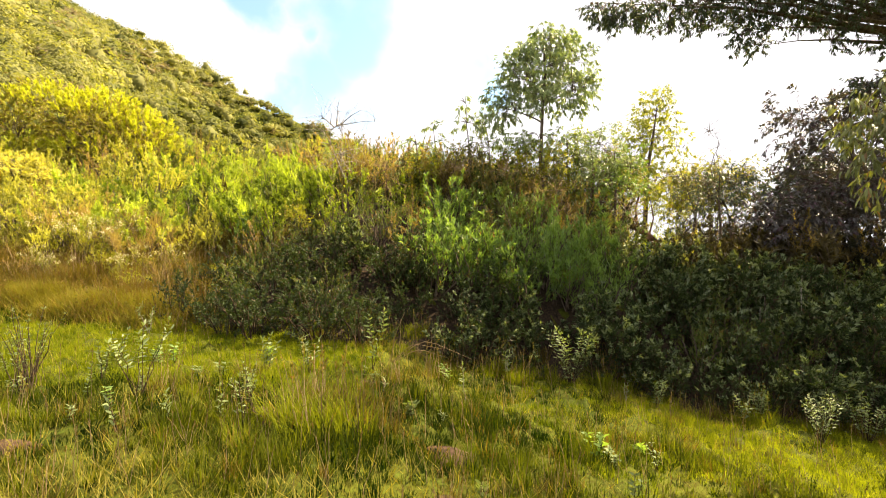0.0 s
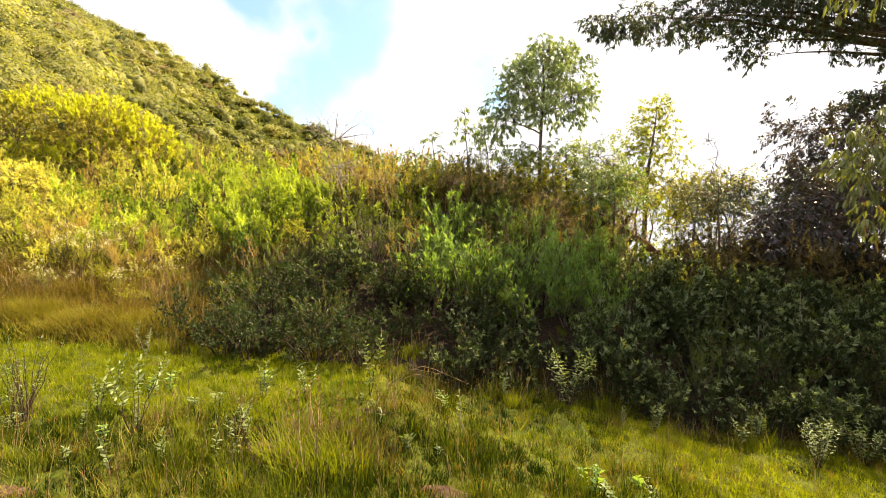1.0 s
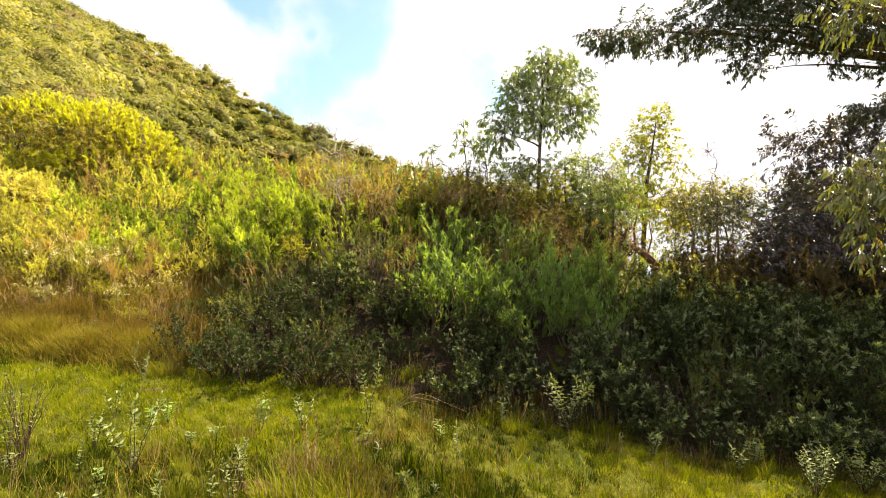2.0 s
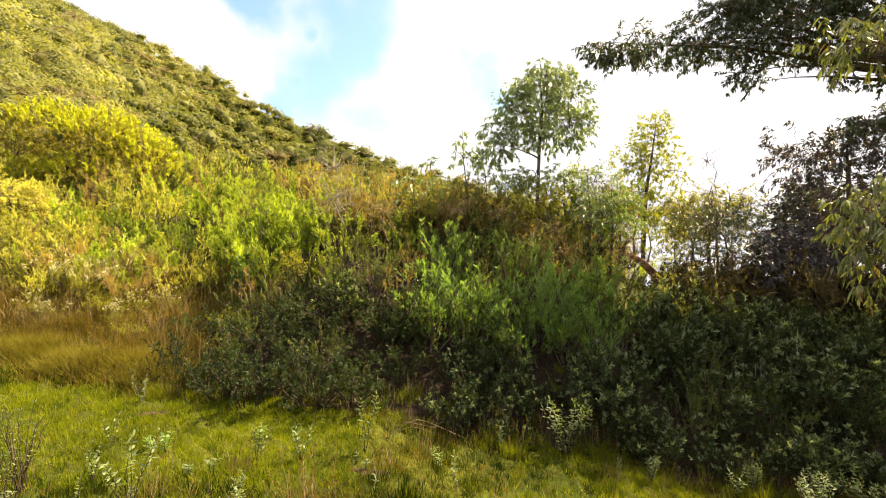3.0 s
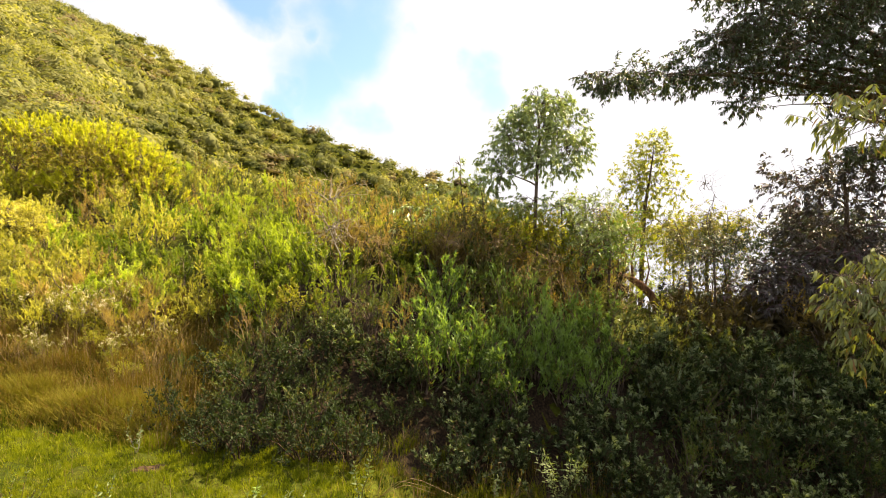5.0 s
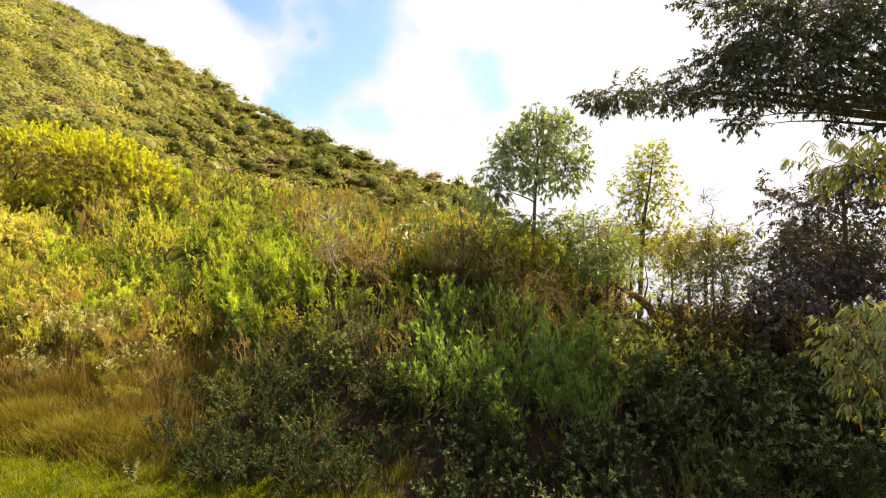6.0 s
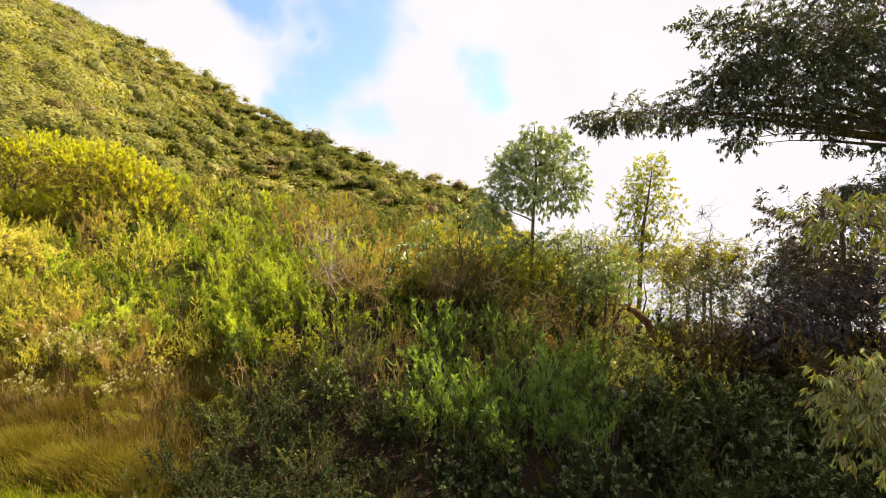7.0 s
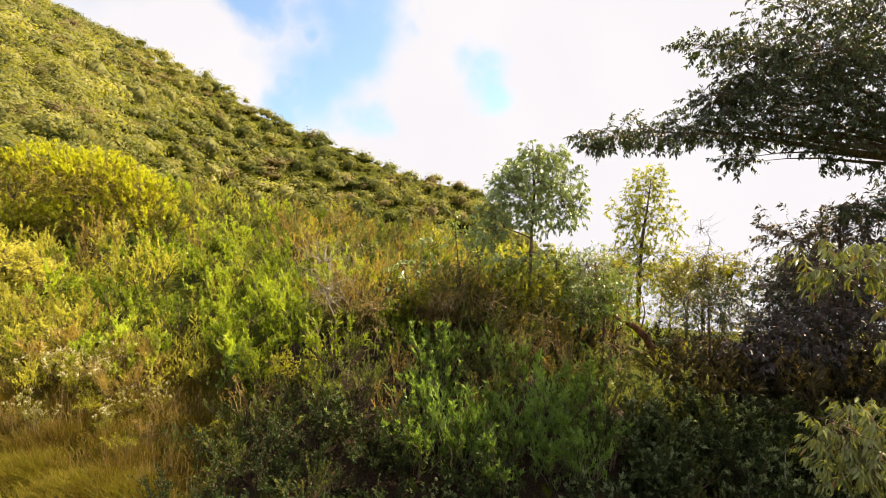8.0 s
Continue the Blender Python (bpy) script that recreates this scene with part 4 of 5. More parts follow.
# the last three lie out of view, added to shade the right bank
low_and_shade_tiers = [(8.3, 16.2, 9.35, 3.3, 1.4, 0.42, 3.0), (5.4, 15.9, 9.05, 0.85, 0.5, 0.18, 0.9), (6.8, 16.0, 9.2, 1.3, 0.9, 0.28, 1.2), (11.5, 16.2, 9.6, 3.4, 2.2, 0.75, 5.5), (15.0, 16.6, 9.9, 3.2, 1.8, 0.8, 3.5), (12.4, 15.6, 8.7, 0.8, 0.8, 0.25, 0.5), (9.6, 16.2, 8.5, 0.35, 0.4, 0.4, 0.3), (10.8, 17.4, 8.7, 0.4, 0.4, 0.3, 0.3), (13.6, 16.2, 8.3, 1.3, 0.8, 0.12, 0.5), (14.0, 16.4, 6.95, 0.9, 0.8, 0.25, 1.0), (17.8, 17.4, 8.6, 2.2, 2.0, 1.8, 6), (15.8, 14.0, 9.6, 2.8, 1.5, 1.3, 8), (18.8, 14.7, 9.8, 2.2, 1.6, 1.4, 5)]
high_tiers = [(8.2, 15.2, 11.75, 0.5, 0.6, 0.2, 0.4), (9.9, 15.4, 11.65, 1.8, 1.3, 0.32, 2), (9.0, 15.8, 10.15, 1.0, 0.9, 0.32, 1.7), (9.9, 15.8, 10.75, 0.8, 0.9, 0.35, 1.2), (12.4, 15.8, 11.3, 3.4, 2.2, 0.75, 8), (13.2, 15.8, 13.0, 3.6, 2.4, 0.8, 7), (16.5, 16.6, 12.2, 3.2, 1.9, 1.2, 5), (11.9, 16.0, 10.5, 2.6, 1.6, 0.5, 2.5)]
tree("spreading_tree", "large spreading tree with flat backlit-dark tiers, some unseen and added for shade", (18.5, 16.5, grounded(18.5, 16.5, 0.1)),
     low_and_shade_tiers + high_tiers,
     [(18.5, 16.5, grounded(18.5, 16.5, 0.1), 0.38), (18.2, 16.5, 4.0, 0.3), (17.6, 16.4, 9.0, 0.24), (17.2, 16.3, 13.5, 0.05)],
     150, 3700, 19, 0.15, 0.055, BACKLIT_DARK_LEAF, droop=0.55, twig_len=0.6, fork=0.6, flat=0.35, sag=0.045, arm_most=1.3)
tree("leaning_tree", "near tree with drooping clusters of olive leaves", (6.7, 6.4, grounded(6.7, 6.4, 0.1)),
     [(5.6, 6.3, 3.15, 0.7, 0.5, 0.55, 4), (6.2, 6.4, 2.7, 0.9, 0.6, 0.7, 4), (5.5, 6.2, 5.35, 0.75, 0.5, 0.3, 1.8), (6.3, 6.3, 5.05, 0.7, 0.5, 0.45, 1.6), (6.7, 6.4, 4.3, 0.6, 0.6, 0.5, 1.2), (7.0, 6.5, 1.0, 0.6, 0.6, 0.9, 0.8)],
     [(6.7, 6.4, grounded(6.7, 6.4, 0.1), 0.07), (6.9, 6.4, 2.0, 0.055), (6.6, 6.4, 5.3, 0.015)],
     26, 400, 11, 0.15, 0.032, NEAR_LEAF, droop=1.2, twig_len=0.22, fine=True, fork=0.3)
for x, y, top, n in ((0.75, 17.6, 7.0, 26), (-0.35, 17.4, 6.0, 26), (-0.9, 16.2, 5.3, 24), (1.5, 17.9, 6.4, 30)):
    g = grounded(x, y, 0.1)
    tree("sapling", "thin sapling with few drooping leaves above the bank", (x, y, g), [(x, y, top - 0.3, 0.25, 0.25, 0.3, 1), (x + 0.15, y, top - 1.0, 0.6, 0.4, 0.5, 2)],
         [(x + 0.1, y, g, 0.03), (x + 0.15, y, (g + top) / 2, 0.022), (x, y, top, 0.006)], 5, n, 9, 0.2, 0.05, TREE_LEAF, droop=0.7, twig_len=0.3, fine=True, fork=0.45)
g = grounded(-3.0, 15.0, 0.1)
tree("bare_shrub", "leafless shrub with fine pale twigs", (-3.0, 15.0, g), [(-3.0, 15.0, 5.3, 1.1, 0.8, 0.8, 2), (-3.0, 15.0, 4.4, 0.9, 0.8, 0.8, 2)],
     [(-3.0, 15.0, g, 0.03), (-2.75, 15.0, g + 0.7, 0.024), (-3.0, 15.0, 3.9, 0.016), (-3.35, 15.0, 4.7, 0.008), (-3.3, 15.0, 5.3, 0.003)], 24, 120, 1, 0.05, 0.015, LIME_LEAF, bark=PALE_BARK, droop=0.1, twig_len=0.55, fork=0.1, category="shrub")
for x, y, h in ((0.4, 14.9, 1.7), (1.9, 15.1, 2.0), (3.4, 15.2, 1.6), (-1.6, 14.4, 1.5), (5.6, 15.3, 1.8), (2.6, 14.2, 1.3)):
    g = grounded(x, y, 0.1)
    tree("bare_shrub", "nearly leafless shrub with thin brown twigs", (x, y, g), [(x, y, g + h, 0.6, 0.5, 0.5, 2), (x + 0.1, y, g + h * 0.6, 0.6, 0.5, 0.5, 1)],
         [(x, y, g, 0.018), (x + 0.05, y, g + h * 0.5, 0.013), (x - 0.05, y, g + h, 0.005)], 14, 60, 4, 0.06, 0.018, RUST_LEAF, bark=DRY_STEM, droop=0.1, twig_len=0.4, fork=0.1, category="shrub")
g = grounded(11.0, 20.8, 0.1)
tree("bare_sapling", "leafless grey sapling with curved twigs", (11.0, 20.8, g), [(10.9, 20.8, 6.4, 0.5, 0.4, 0.5, 2), (11.2, 20.8, 5.4, 0.6, 0.4, 0.5, 1)],
     [(11.0, 20.8, g, 0.03), (11.35, 20.8, 3.4, 0.022), (11.0, 20.8, 4.9, 0.014), (11.35, 20.8, 5.9, 0.007), (11.0, 20.8, 6.7, 0.003)], 12, 30, 1, 0.05, 0.015, RUST_LEAF, droop=0.2, twig_len=0.45, fork=0.5)
for x, y, lean, top in ((10.1, 20.6, -0.5, 4.9), (10.9, 21.6, 0.5, 5.2), (11.9, 21.4, -0.7, 4.8), (12.6, 21.8, 0.4, 5.1)):
    g = grounded(x, y, 0.1)
    tree("slender_tree", "slender bent tree with open sunlit leaves", (x, y, g), [(x + lean, y, top - 0.4, 0.7, 0.5, 0.5, 3), (x + lean * 0.3, y, top - 1.3, 0.8, 0.5, 0.5, 2)],
         [(x, y, g, 0.06), (x - lean * 0.5, y, g * 0.6 + top * 0.4, 0.045), (x - lean * 0.1, y, g * 0.3 + top * 0.7, 0.03), (x + lean, y, top, 0.01)], 12, 90, 8, 0.16, 0.05, OLIVE_LEAF, droop=0.6, twig_len=0.35, fork=0.3)
foot = (9.35, 21.3, grounded(9.35, 21.3, 0.1))
trunk_line = np.array([[(7.6, 21.4, 2.75), (8.0, 21.4, 2.6), (8.5, 21.4, 2.3), (8.95, 21.35, 1.85), foot]]) - foot
snag = thing("bent_snag", "bent brown tree snag leaning out of the scrub", "snag", at=Matrix.Translation(foot))
part("bole", [tubes(trunk_line, np.array([[0.08, 0.12, 0.15, 0.165, 0.2]]), 8)], RED_BARK, snag)
for line, r in (([(8.2, 21.4, 2.5), (8.15, 21.4, 3.3), (8.5, 21.4, 4.8)], 0.06), ([(7.6, 21.4, 2.75), (7.45, 21.4, 3.1), (7.3, 21.45, 3.9)], 0.05), ([(8.7, 21.4, 2.1), (8.9, 21.4, 2.9), (8.75, 21.4, 3.8)], 0.04)):
    part("limb", [tubes(np.array([line]) - foot, np.array([[1.0, 0.7, 0.3]]) * r, 6)], RED_BARK, snag)
CROWN = [(-26.5, 34.0, 10.0, 3.8, 3.0, 2.3, 5), (-22.7, 34.0, 9.6, 3.0, 3.0, 2.2, 5), (-20.2, 34.0, 8.2, 2.3, 2.5, 2.3, 4), (-29.5, 33.5, 8.4, 3.0, 2.5, 2.4, 3), (-22.5, 32.6, 6.8, 3.6, 2.0, 1.8, 4), (-18.6, 33.0, 6.4, 2.4, 2.0, 1.8, 2.5), (-27.5, 32.2, 6.8, 3.6, 2.0, 1.8, 4)]
bush = tree("great_bush", "great round bush glowing yellow-green in the sun", (-25.0, 34.0, grounded(-25.0, 34.0, 0.1)), CROWN,
            [(-25.0, 34.0, grounded(-25.0, 34.0, 0.1), 0.25), (-25.0, 34.0, 8.0, 0.2), (-25.0, 34.0, 11.0, 0.05)],
            44, 1500, 24, 0.24, 0.10, BUSH_LEAF, droop=-0.3, twig_len=0.7, fork=0.05, category="bush", plain=True)


def bush_shoots(root, crown, n, length, leaf, wide, material):
    """Upright shoots over a bush's upper right, their golden colour standing for sun there."""
    c = np.array(crown)
    i = rng.choice(len(c), n, p=c[:, 6] / c[:, 6].sum())
    d = unit(rng.normal(size=(n, 3)) + (0.25, -0.1, 0.35))
    p = c[i, :3] + d * c[i, 3:6] * rng.uniform(0.92, 1.04, (n, 1))
    deep = np.min(np.linalg.norm((p[:, None] - c[None, :, :3]) / c[None, :, 3:6], axis=2), axis=1)
    p, d = p[(d[:, 2] > 0.05) & (deep > 0.86)], d[(d[:, 2] > 0.05) & (deep > 0.86)]
    p = p - np.array(root.location)
    s = bows(p - d * 0.3, p + (d * 0.35 + (0, 0, 0.85)) * length * rng.uniform(0.6, 1.2, (len(p), 1)), 0.02, 4, 0.04)
    part("young_growth", [leafy(s, 26, 0.0, leaf, wide, 0.75, -0.3, False, 0.1, True)], material, root, "golden shoots that put sunlight on the crown's upper right", kind="stuff")


bush_shoots(bush, CROWN, 1000, 0.5, 0.26, 0.1, YELLOW_LEAF)
tree("great_bush", "pale yellow bush on the sunny slope", (-19.2, 22.5, grounded(-19.2, 22.5, 0.1)),
     [(-19.6, 22.5, 5.0, 2.2, 1.6, 0.8, 3), (-18.1, 22.2, 4.8, 1.2, 1.2, 0.7, 2.2)],
     [(-19.2, 22.5, grounded(-19.2, 22.5, 0.1), 0.12), (-19.2, 22.5, 4.0, 0.08), (-19.2, 22.5, 5.6, 0.03)],
     20, 420, 26, 0.15, 0.06, CREAM_LEAF, droop=-0.1, twig_len=0.5, fork=0.05, category="bush", plain=True)


g = grounded(-11.2, 26.7, 0.1)
tree("sapling", "small round-headed lime green sapling on the sunny slope", (-11.2, 26.7, g), [(-11.2, 26.7, 5.75, 0.75, 0.6, 0.42, 3), (-10.8, 26.7, 5.4, 0.5, 0.5, 0.3, 1)],
     [(-11.5, 26.7, g, 0.05), (-11.35, 26.7, (g + 5.6) / 2, 0.04), (-11.2, 26.7, 5.9, 0.012)], 9, 90, 18, 0.16, 0.06, LUSH_LEAF, bark=PALE_BARK, droop=0.1, twig_len=0.3, fork=0.5)


# ---- the clearing ----
rng = np.random.default_rng(31)
BARE = ((-1.75, 5.4, 0.5, 0.34), (0.15, 4.05, 0.28, 0.15), (2.1, 4.3, 0.25, 0.13), (-3.7, 4.15, 0.35, 0.2), (-4.75, 8.6, 0.35, 0.2), (0.1, 4.9, 0.3, 0.2), (-0.9, 7.0, 0.25, 0.16))


def bare_patch(x, y, rx, ry):
    """A worn spot of soil, draped over the ground."""
    k, rings = 22, 5
    a = np.arange(k) / k * 2 * np.pi
    edge = 1 + 0.22 * np.sin(a * 3 + x * 7) + 0.14 * np.sin(a * 5 + y * 9)
    r = np.linspace(0.02, 1, rings)[:, None]
    px, py = x + r * edge * np.cos(a) * rx, y + r * edge * np.sin(a) * ry
    pz = land(px, py) + 0.012 * (1 - r ** 2) * (1 + 0.5 * np.sin(px * 31) * np.sin(py * 27)) + np.where(r > 0.99, -0.02, 0.012)
    v = np.stack([px, py, pz], -1).reshape(-1, 3)
    i, j = np.meshgrid(np.arange(k), np.arange(rings - 1))
    f = np.stack([j * k + i, j * k + (i + 1) % k, (j + 1) * k + (i + 1) % k, (j + 1) * k + i], -1).reshape(-1, 4)[:, ::-1]
    ob = new("bare_patch", mesh_of("bare_patch", [(v, f)], EARTH))
    tagged(ob, "worn patch of bare reddish soil in the grass", "soil", "bare patches", "structure")


for spot in BARE:
    bare_patch(*spot)


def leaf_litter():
    """Litter under the bank's shrubs, a thin sheet coloured near-black for the shade there."""
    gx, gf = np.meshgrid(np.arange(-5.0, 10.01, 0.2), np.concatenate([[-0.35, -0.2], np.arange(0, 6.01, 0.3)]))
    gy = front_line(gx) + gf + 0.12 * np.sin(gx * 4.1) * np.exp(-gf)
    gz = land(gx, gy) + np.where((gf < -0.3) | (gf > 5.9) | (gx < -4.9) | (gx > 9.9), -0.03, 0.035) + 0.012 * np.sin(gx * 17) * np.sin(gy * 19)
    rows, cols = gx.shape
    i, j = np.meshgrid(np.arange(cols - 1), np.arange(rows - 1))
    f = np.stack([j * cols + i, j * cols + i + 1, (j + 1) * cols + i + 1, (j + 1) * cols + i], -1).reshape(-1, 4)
    ob = new("leaf_litter", mesh_of("leaf_litter", [(np.stack([gx, gy, gz], -1).reshape(-1, 3), f)], SHADE_LITTER))
    tagged(ob, "leaf litter under the shrubs of the bank, near-black for their shade", "soil", kind="structure")


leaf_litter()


def build_grass():
    """Grass in tussocks: rank yellow-green ones, and short fresh ones on the mound and the low side."""
    def tussocks(n, y0, y1, power, joints, short):
        x = rng.uniform(-13, 10.5, n * 3)
        y = y0 + (y1 - y0) * rng.random(n * 3) ** power
        keep = (np.abs(x) < 0.95 * y + 0.6) & (y < front_line(x) - np.where((x > -1.5) & (x < 8), 0.0, -0.6) + 0.25 * np.sin(x * 5.3))
        mown = np.maximum(smooth(-0.6, -1.5, x) * smooth(5.7, 6.5, y) * smooth(11, 9.8, y), smooth(0.6, 2.0, x + 0.4 * np.sin(y * 3)) * np.where(np.sin(x * 1.7 + y) + 0.5 * np.sin(x * 4 - y * 3) > 0.0, 0.95, 0.45))
        keep &= (rng.random(n * 3) < mown) == short
        for bx, by, rx, ry in BARE:
            keep &= ((x - bx) / rx) ** 2 + ((y - by) / ry) ** 2 > 0.25 + 0.9 * rng.random(n * 3)
        x, y = x[keep][:n], y[keep][:n]
        wave = 0.5 + 0.5 * np.sin(x * 2.1 + 1.5 * np.sin(y * 1.9)) * np.sin(y * 2.7 + 1.3 * np.sin(x * 2.3))
        k = len(x)
        radius = rng.uniform(0.05, 0.15, k)
        tall = (rng.uniform(0.07, 0.13, k) if short else (0.07 + 0.18 * wave ** 2) * np.exp(rng.normal(size=k) * 0.3))
        # tone also paints the sunlit right brighter and the browner, shaded middle darker
        tone = np.clip(0.2 + 0.45 * wave + rng.normal(size=k) * 0.24 + (0.12 if short else -0.06) - 0.2 * smooth(-2.5, -0.5, x) * smooth(4.0, 2.0, x) * smooth(9.0, 7.0, y) + 0.3 * smooth(1.5, 4.0, x), 0, 1)
        per = 22 if joints else 26
        own = np.repeat(np.arange(k), per)
        off = flat_way(len(own)) * np.sqrt(rng.random((len(own), 1))) * radius[own, None]
        p = np.stack([x[own] + off[:, 0], y[own] + off[:, 1], np.zeros(len(own))], 1)
        p[:, 2] = land(p[:, 0], p[:, 1]) - 0.01
        lean = off / radius[own, None] * 0.7 + flat_way(len(own)) * rng.uniform(0, 0.5, (len(own), 1))
        h = tall[own] * rng.uniform(0.5, 1.25, len(own)) * (0.75 + 0.4 * (1 - np.linalg.norm(off, axis=1) / radius[own]))
        w = rng.uniform(0.006, 0.011, len(own)) * np.interp(p[:, 1], [3, 10], [0.8, 1.4])
        m = blades(p, lean, h, w, 0.5) if joints else leaves(p, lean * 0.6 + (0, 0, 1), h, w * 1.1, False, 0.25, None, True)
        return m, np.repeat(tone[own], 6 if joints else 3)

    for name, material, words, groups in (("grass", GRASS, "uneven yellow-green grass of the clearing", ((2900, 2.6, 6.5, 0.7, True, False), (2600, 6.2, 13.0, 0.9, False, False))),
                                          ("lawn", LAWN, "short fresh green grass on the mound and the low side", ((1500, 2.6, 6.5, 0.7, True, True), (5200, 5.7, 11.0, 0.9, False, True)))):
        made = [tussocks(*g) for g in groups]
        me = mesh_of(name, [m for m, tone in made], material)
        me.attributes.new("tone", "FLOAT", "POINT").data.foreach_set("value", np.concatenate([tone for m, tone in made]).astype(np.float32))
        tagged(new(name, me), words, "grass", kind="stuff")


build_grass()


def build_dry_grass():
    """Withered blades in drifts through the clearing, and thin seed stalks standing above it."""
    n = 90000
    x, y = rng.uniform(-9, 9, n), 2.6 + 7.2 * rng.random(n) ** 0.8
    drift = 0.5 + 0.5 * np.sin(x * 1.3 + 2 + 1.4 * np.sin(y * 0.9)) * np.sin(y * 1.7 + 1.1 * np.sin(x * 1.1 + 1))
    drift = drift ** 2 * (1 - 0.8 * smooth(-0.6, -1.5, x) * smooth(5.7, 6.5, y)) + 1.9 * smooth(4.8, 3.4, y) * smooth(0.5, -2.5, x) + 0.05
    keep = (rng.random(n) < 0.36 * drift) & (np.abs(x) < 0.95 * y + 0.6) & (y < front_line(x) + 0.2)
    x, y = x[keep], y[keep]
    p = np.stack([x, y, land(x, y) - 0.01], 1)
    m = leaves(p, flat_way(len(x)) * rng.uniform(0.2, 0.9, (len(x), 1)) + (0, 0, 1), rng.uniform(0.1, 0.3, len(x)), rng.uniform(0.005, 0.01, len(x)), False, 0.35, None, True)
    tagged(new("dry_grass", mesh_of("dry_grass", [m], STRAW)), "withered straw-coloured blades among the grass", "grass", kind="stuff")
    k = 600
    x, y = rng.uniform(-0.95, 0.95, k), rng.uniform(3.4, 10.2, k)
    x = x * y
    keep = (y < front_line(x) + 0.3) & (rng.random(k) < np.interp(x, [-4, 0, 3, 6], [1.0, 1.0, 0.6, 0.4])) & ((x > -1) | (y < 6) | (rng.random(k) < 0.3))
    x, y = x[keep], y[keep]
    a = np.stack([x, y, land(x, y) - 0.02], 1)
    b = a + flat_way(len(x)) * rng.uniform(0.03, 0.16, (len(x), 1)) + (0, 0, 1) * rng.uniform(0.25, 0.58, (len(x), 1))
    line = bows(a, b, 0.01, 4, 0.02)
    m = [tubes(line, np.linspace(0.0028, 0.0014, 4)[None] * np.ones((len(x), 1)), 3), leafy(line, 7, 0.72, 0.04, 0.01, 0.4, 0, False, 0.15, True)]
    tagged(new("grass_stalks", mesh_of("grass_stalks", m, [DRY_STEM, RED_GRASS])), "thin seed stalks standing above the grass", "grass", kind="stuff")


build_dry_grass()


def build_tall_grass():
    """The rank, half-dry grass between the clearing and the sunny slope."""
    n = 42000
    x, y = rng.uniform(-15, -3.6, n), rng.uniform(10.2, 17.5, n)
    keep = (y > front_line(x) - 1.6 + 0.8 * np.sin(x * 1.3)) & (x < -4.4 - 0.25 * (y - 10) + 0.4 * np.sin(y * 2.2)) & (x > -0.95 * y)
    x, y = x[keep], y[keep]
    h = (0.25 + 0.3 * np.sin(x * 1.9 + np.sin(y * 2.1)) ** 2) * rng.uniform(0.5, 1.3, len(x))
    p = np.stack([x, y, land(x, y) - 0.02], 1)
    m = leaves(p, flat_way(len(x)) * rng.uniform(0.1, 0.45, (len(x), 1)) + (0, 0, 1), h, rng.uniform(0.009, 0.018, len(x)), False, 0.3)
    ob = new("tall_grass", mesh_of("tall_grass", [m], SHADED_BROWN_GRASS))
    tagged(ob, "rank half-dry grass at the foot of the slope, browned darker for shade", "grass", kind="stuff")
    k = 5200
    i = rng.integers(0, len(x), k)
    q = p[i] + np.stack([rng.normal(size=k) * 0.05, rng.normal(size=k) * 0.05, h[i] * rng.uniform(0.75, 1.15, k)], 1)
    ob = new("seed_heads", mesh_of("seed_heads", [leaves(q, rng.normal(size=(k, 3)) * (1, 1, 0.35), 0.06, 0.03)], RED_GRASS))
    tagged(ob, "small pale leaves and seed heads among the rank grass", "grass", kind="stuff")


GOLD = ((-6.6, 10.9, 1.3, 0.7), (-7.8, 11.0, 1.2, 0.6), (-5.6, 10.4, 0.8, 0.6), (-9.3, 11.6, 1.0, 0.6))


def build_gold_grass():
    """Soft golden grass bulging over the edge of the clearing."""
    n = 16000
    i = rng.integers(0, len(GOLD), n)
    g = np.array(GOLD)[i]
    q = rng.normal(size=(n, 2)) * 0.5
    x, y = g[:, 0] + q[:, 0] * g[:, 2], g[:, 1] + q[:, 1] * g[:, 3]
    keep = x < -4.6
    x, y, far = x[keep], y[keep], np.linalg.norm(q[keep], axis=1)
    p = np.stack([x, y, land(x, y) - 0.02], 1)
    m = leaves(p, flat_way(len(x)) * rng.uniform(0.1, 0.6, (len(x), 1)) + (0, 0, 1), (0.62 - 0.22 * far.clip(0, 1.4)) * rng.uniform(0.6, 1.15, len(x)), rng.uniform(0.008, 0.015, len(x)), False, 0.4)
    tagged(new("golden_grass", mesh_of("golden_grass", [m], DRY_GRASS)), "soft golden grass at the edge of the clearing", "grass", kind="stuff")


build_gold_grass()
build_tall_grass()


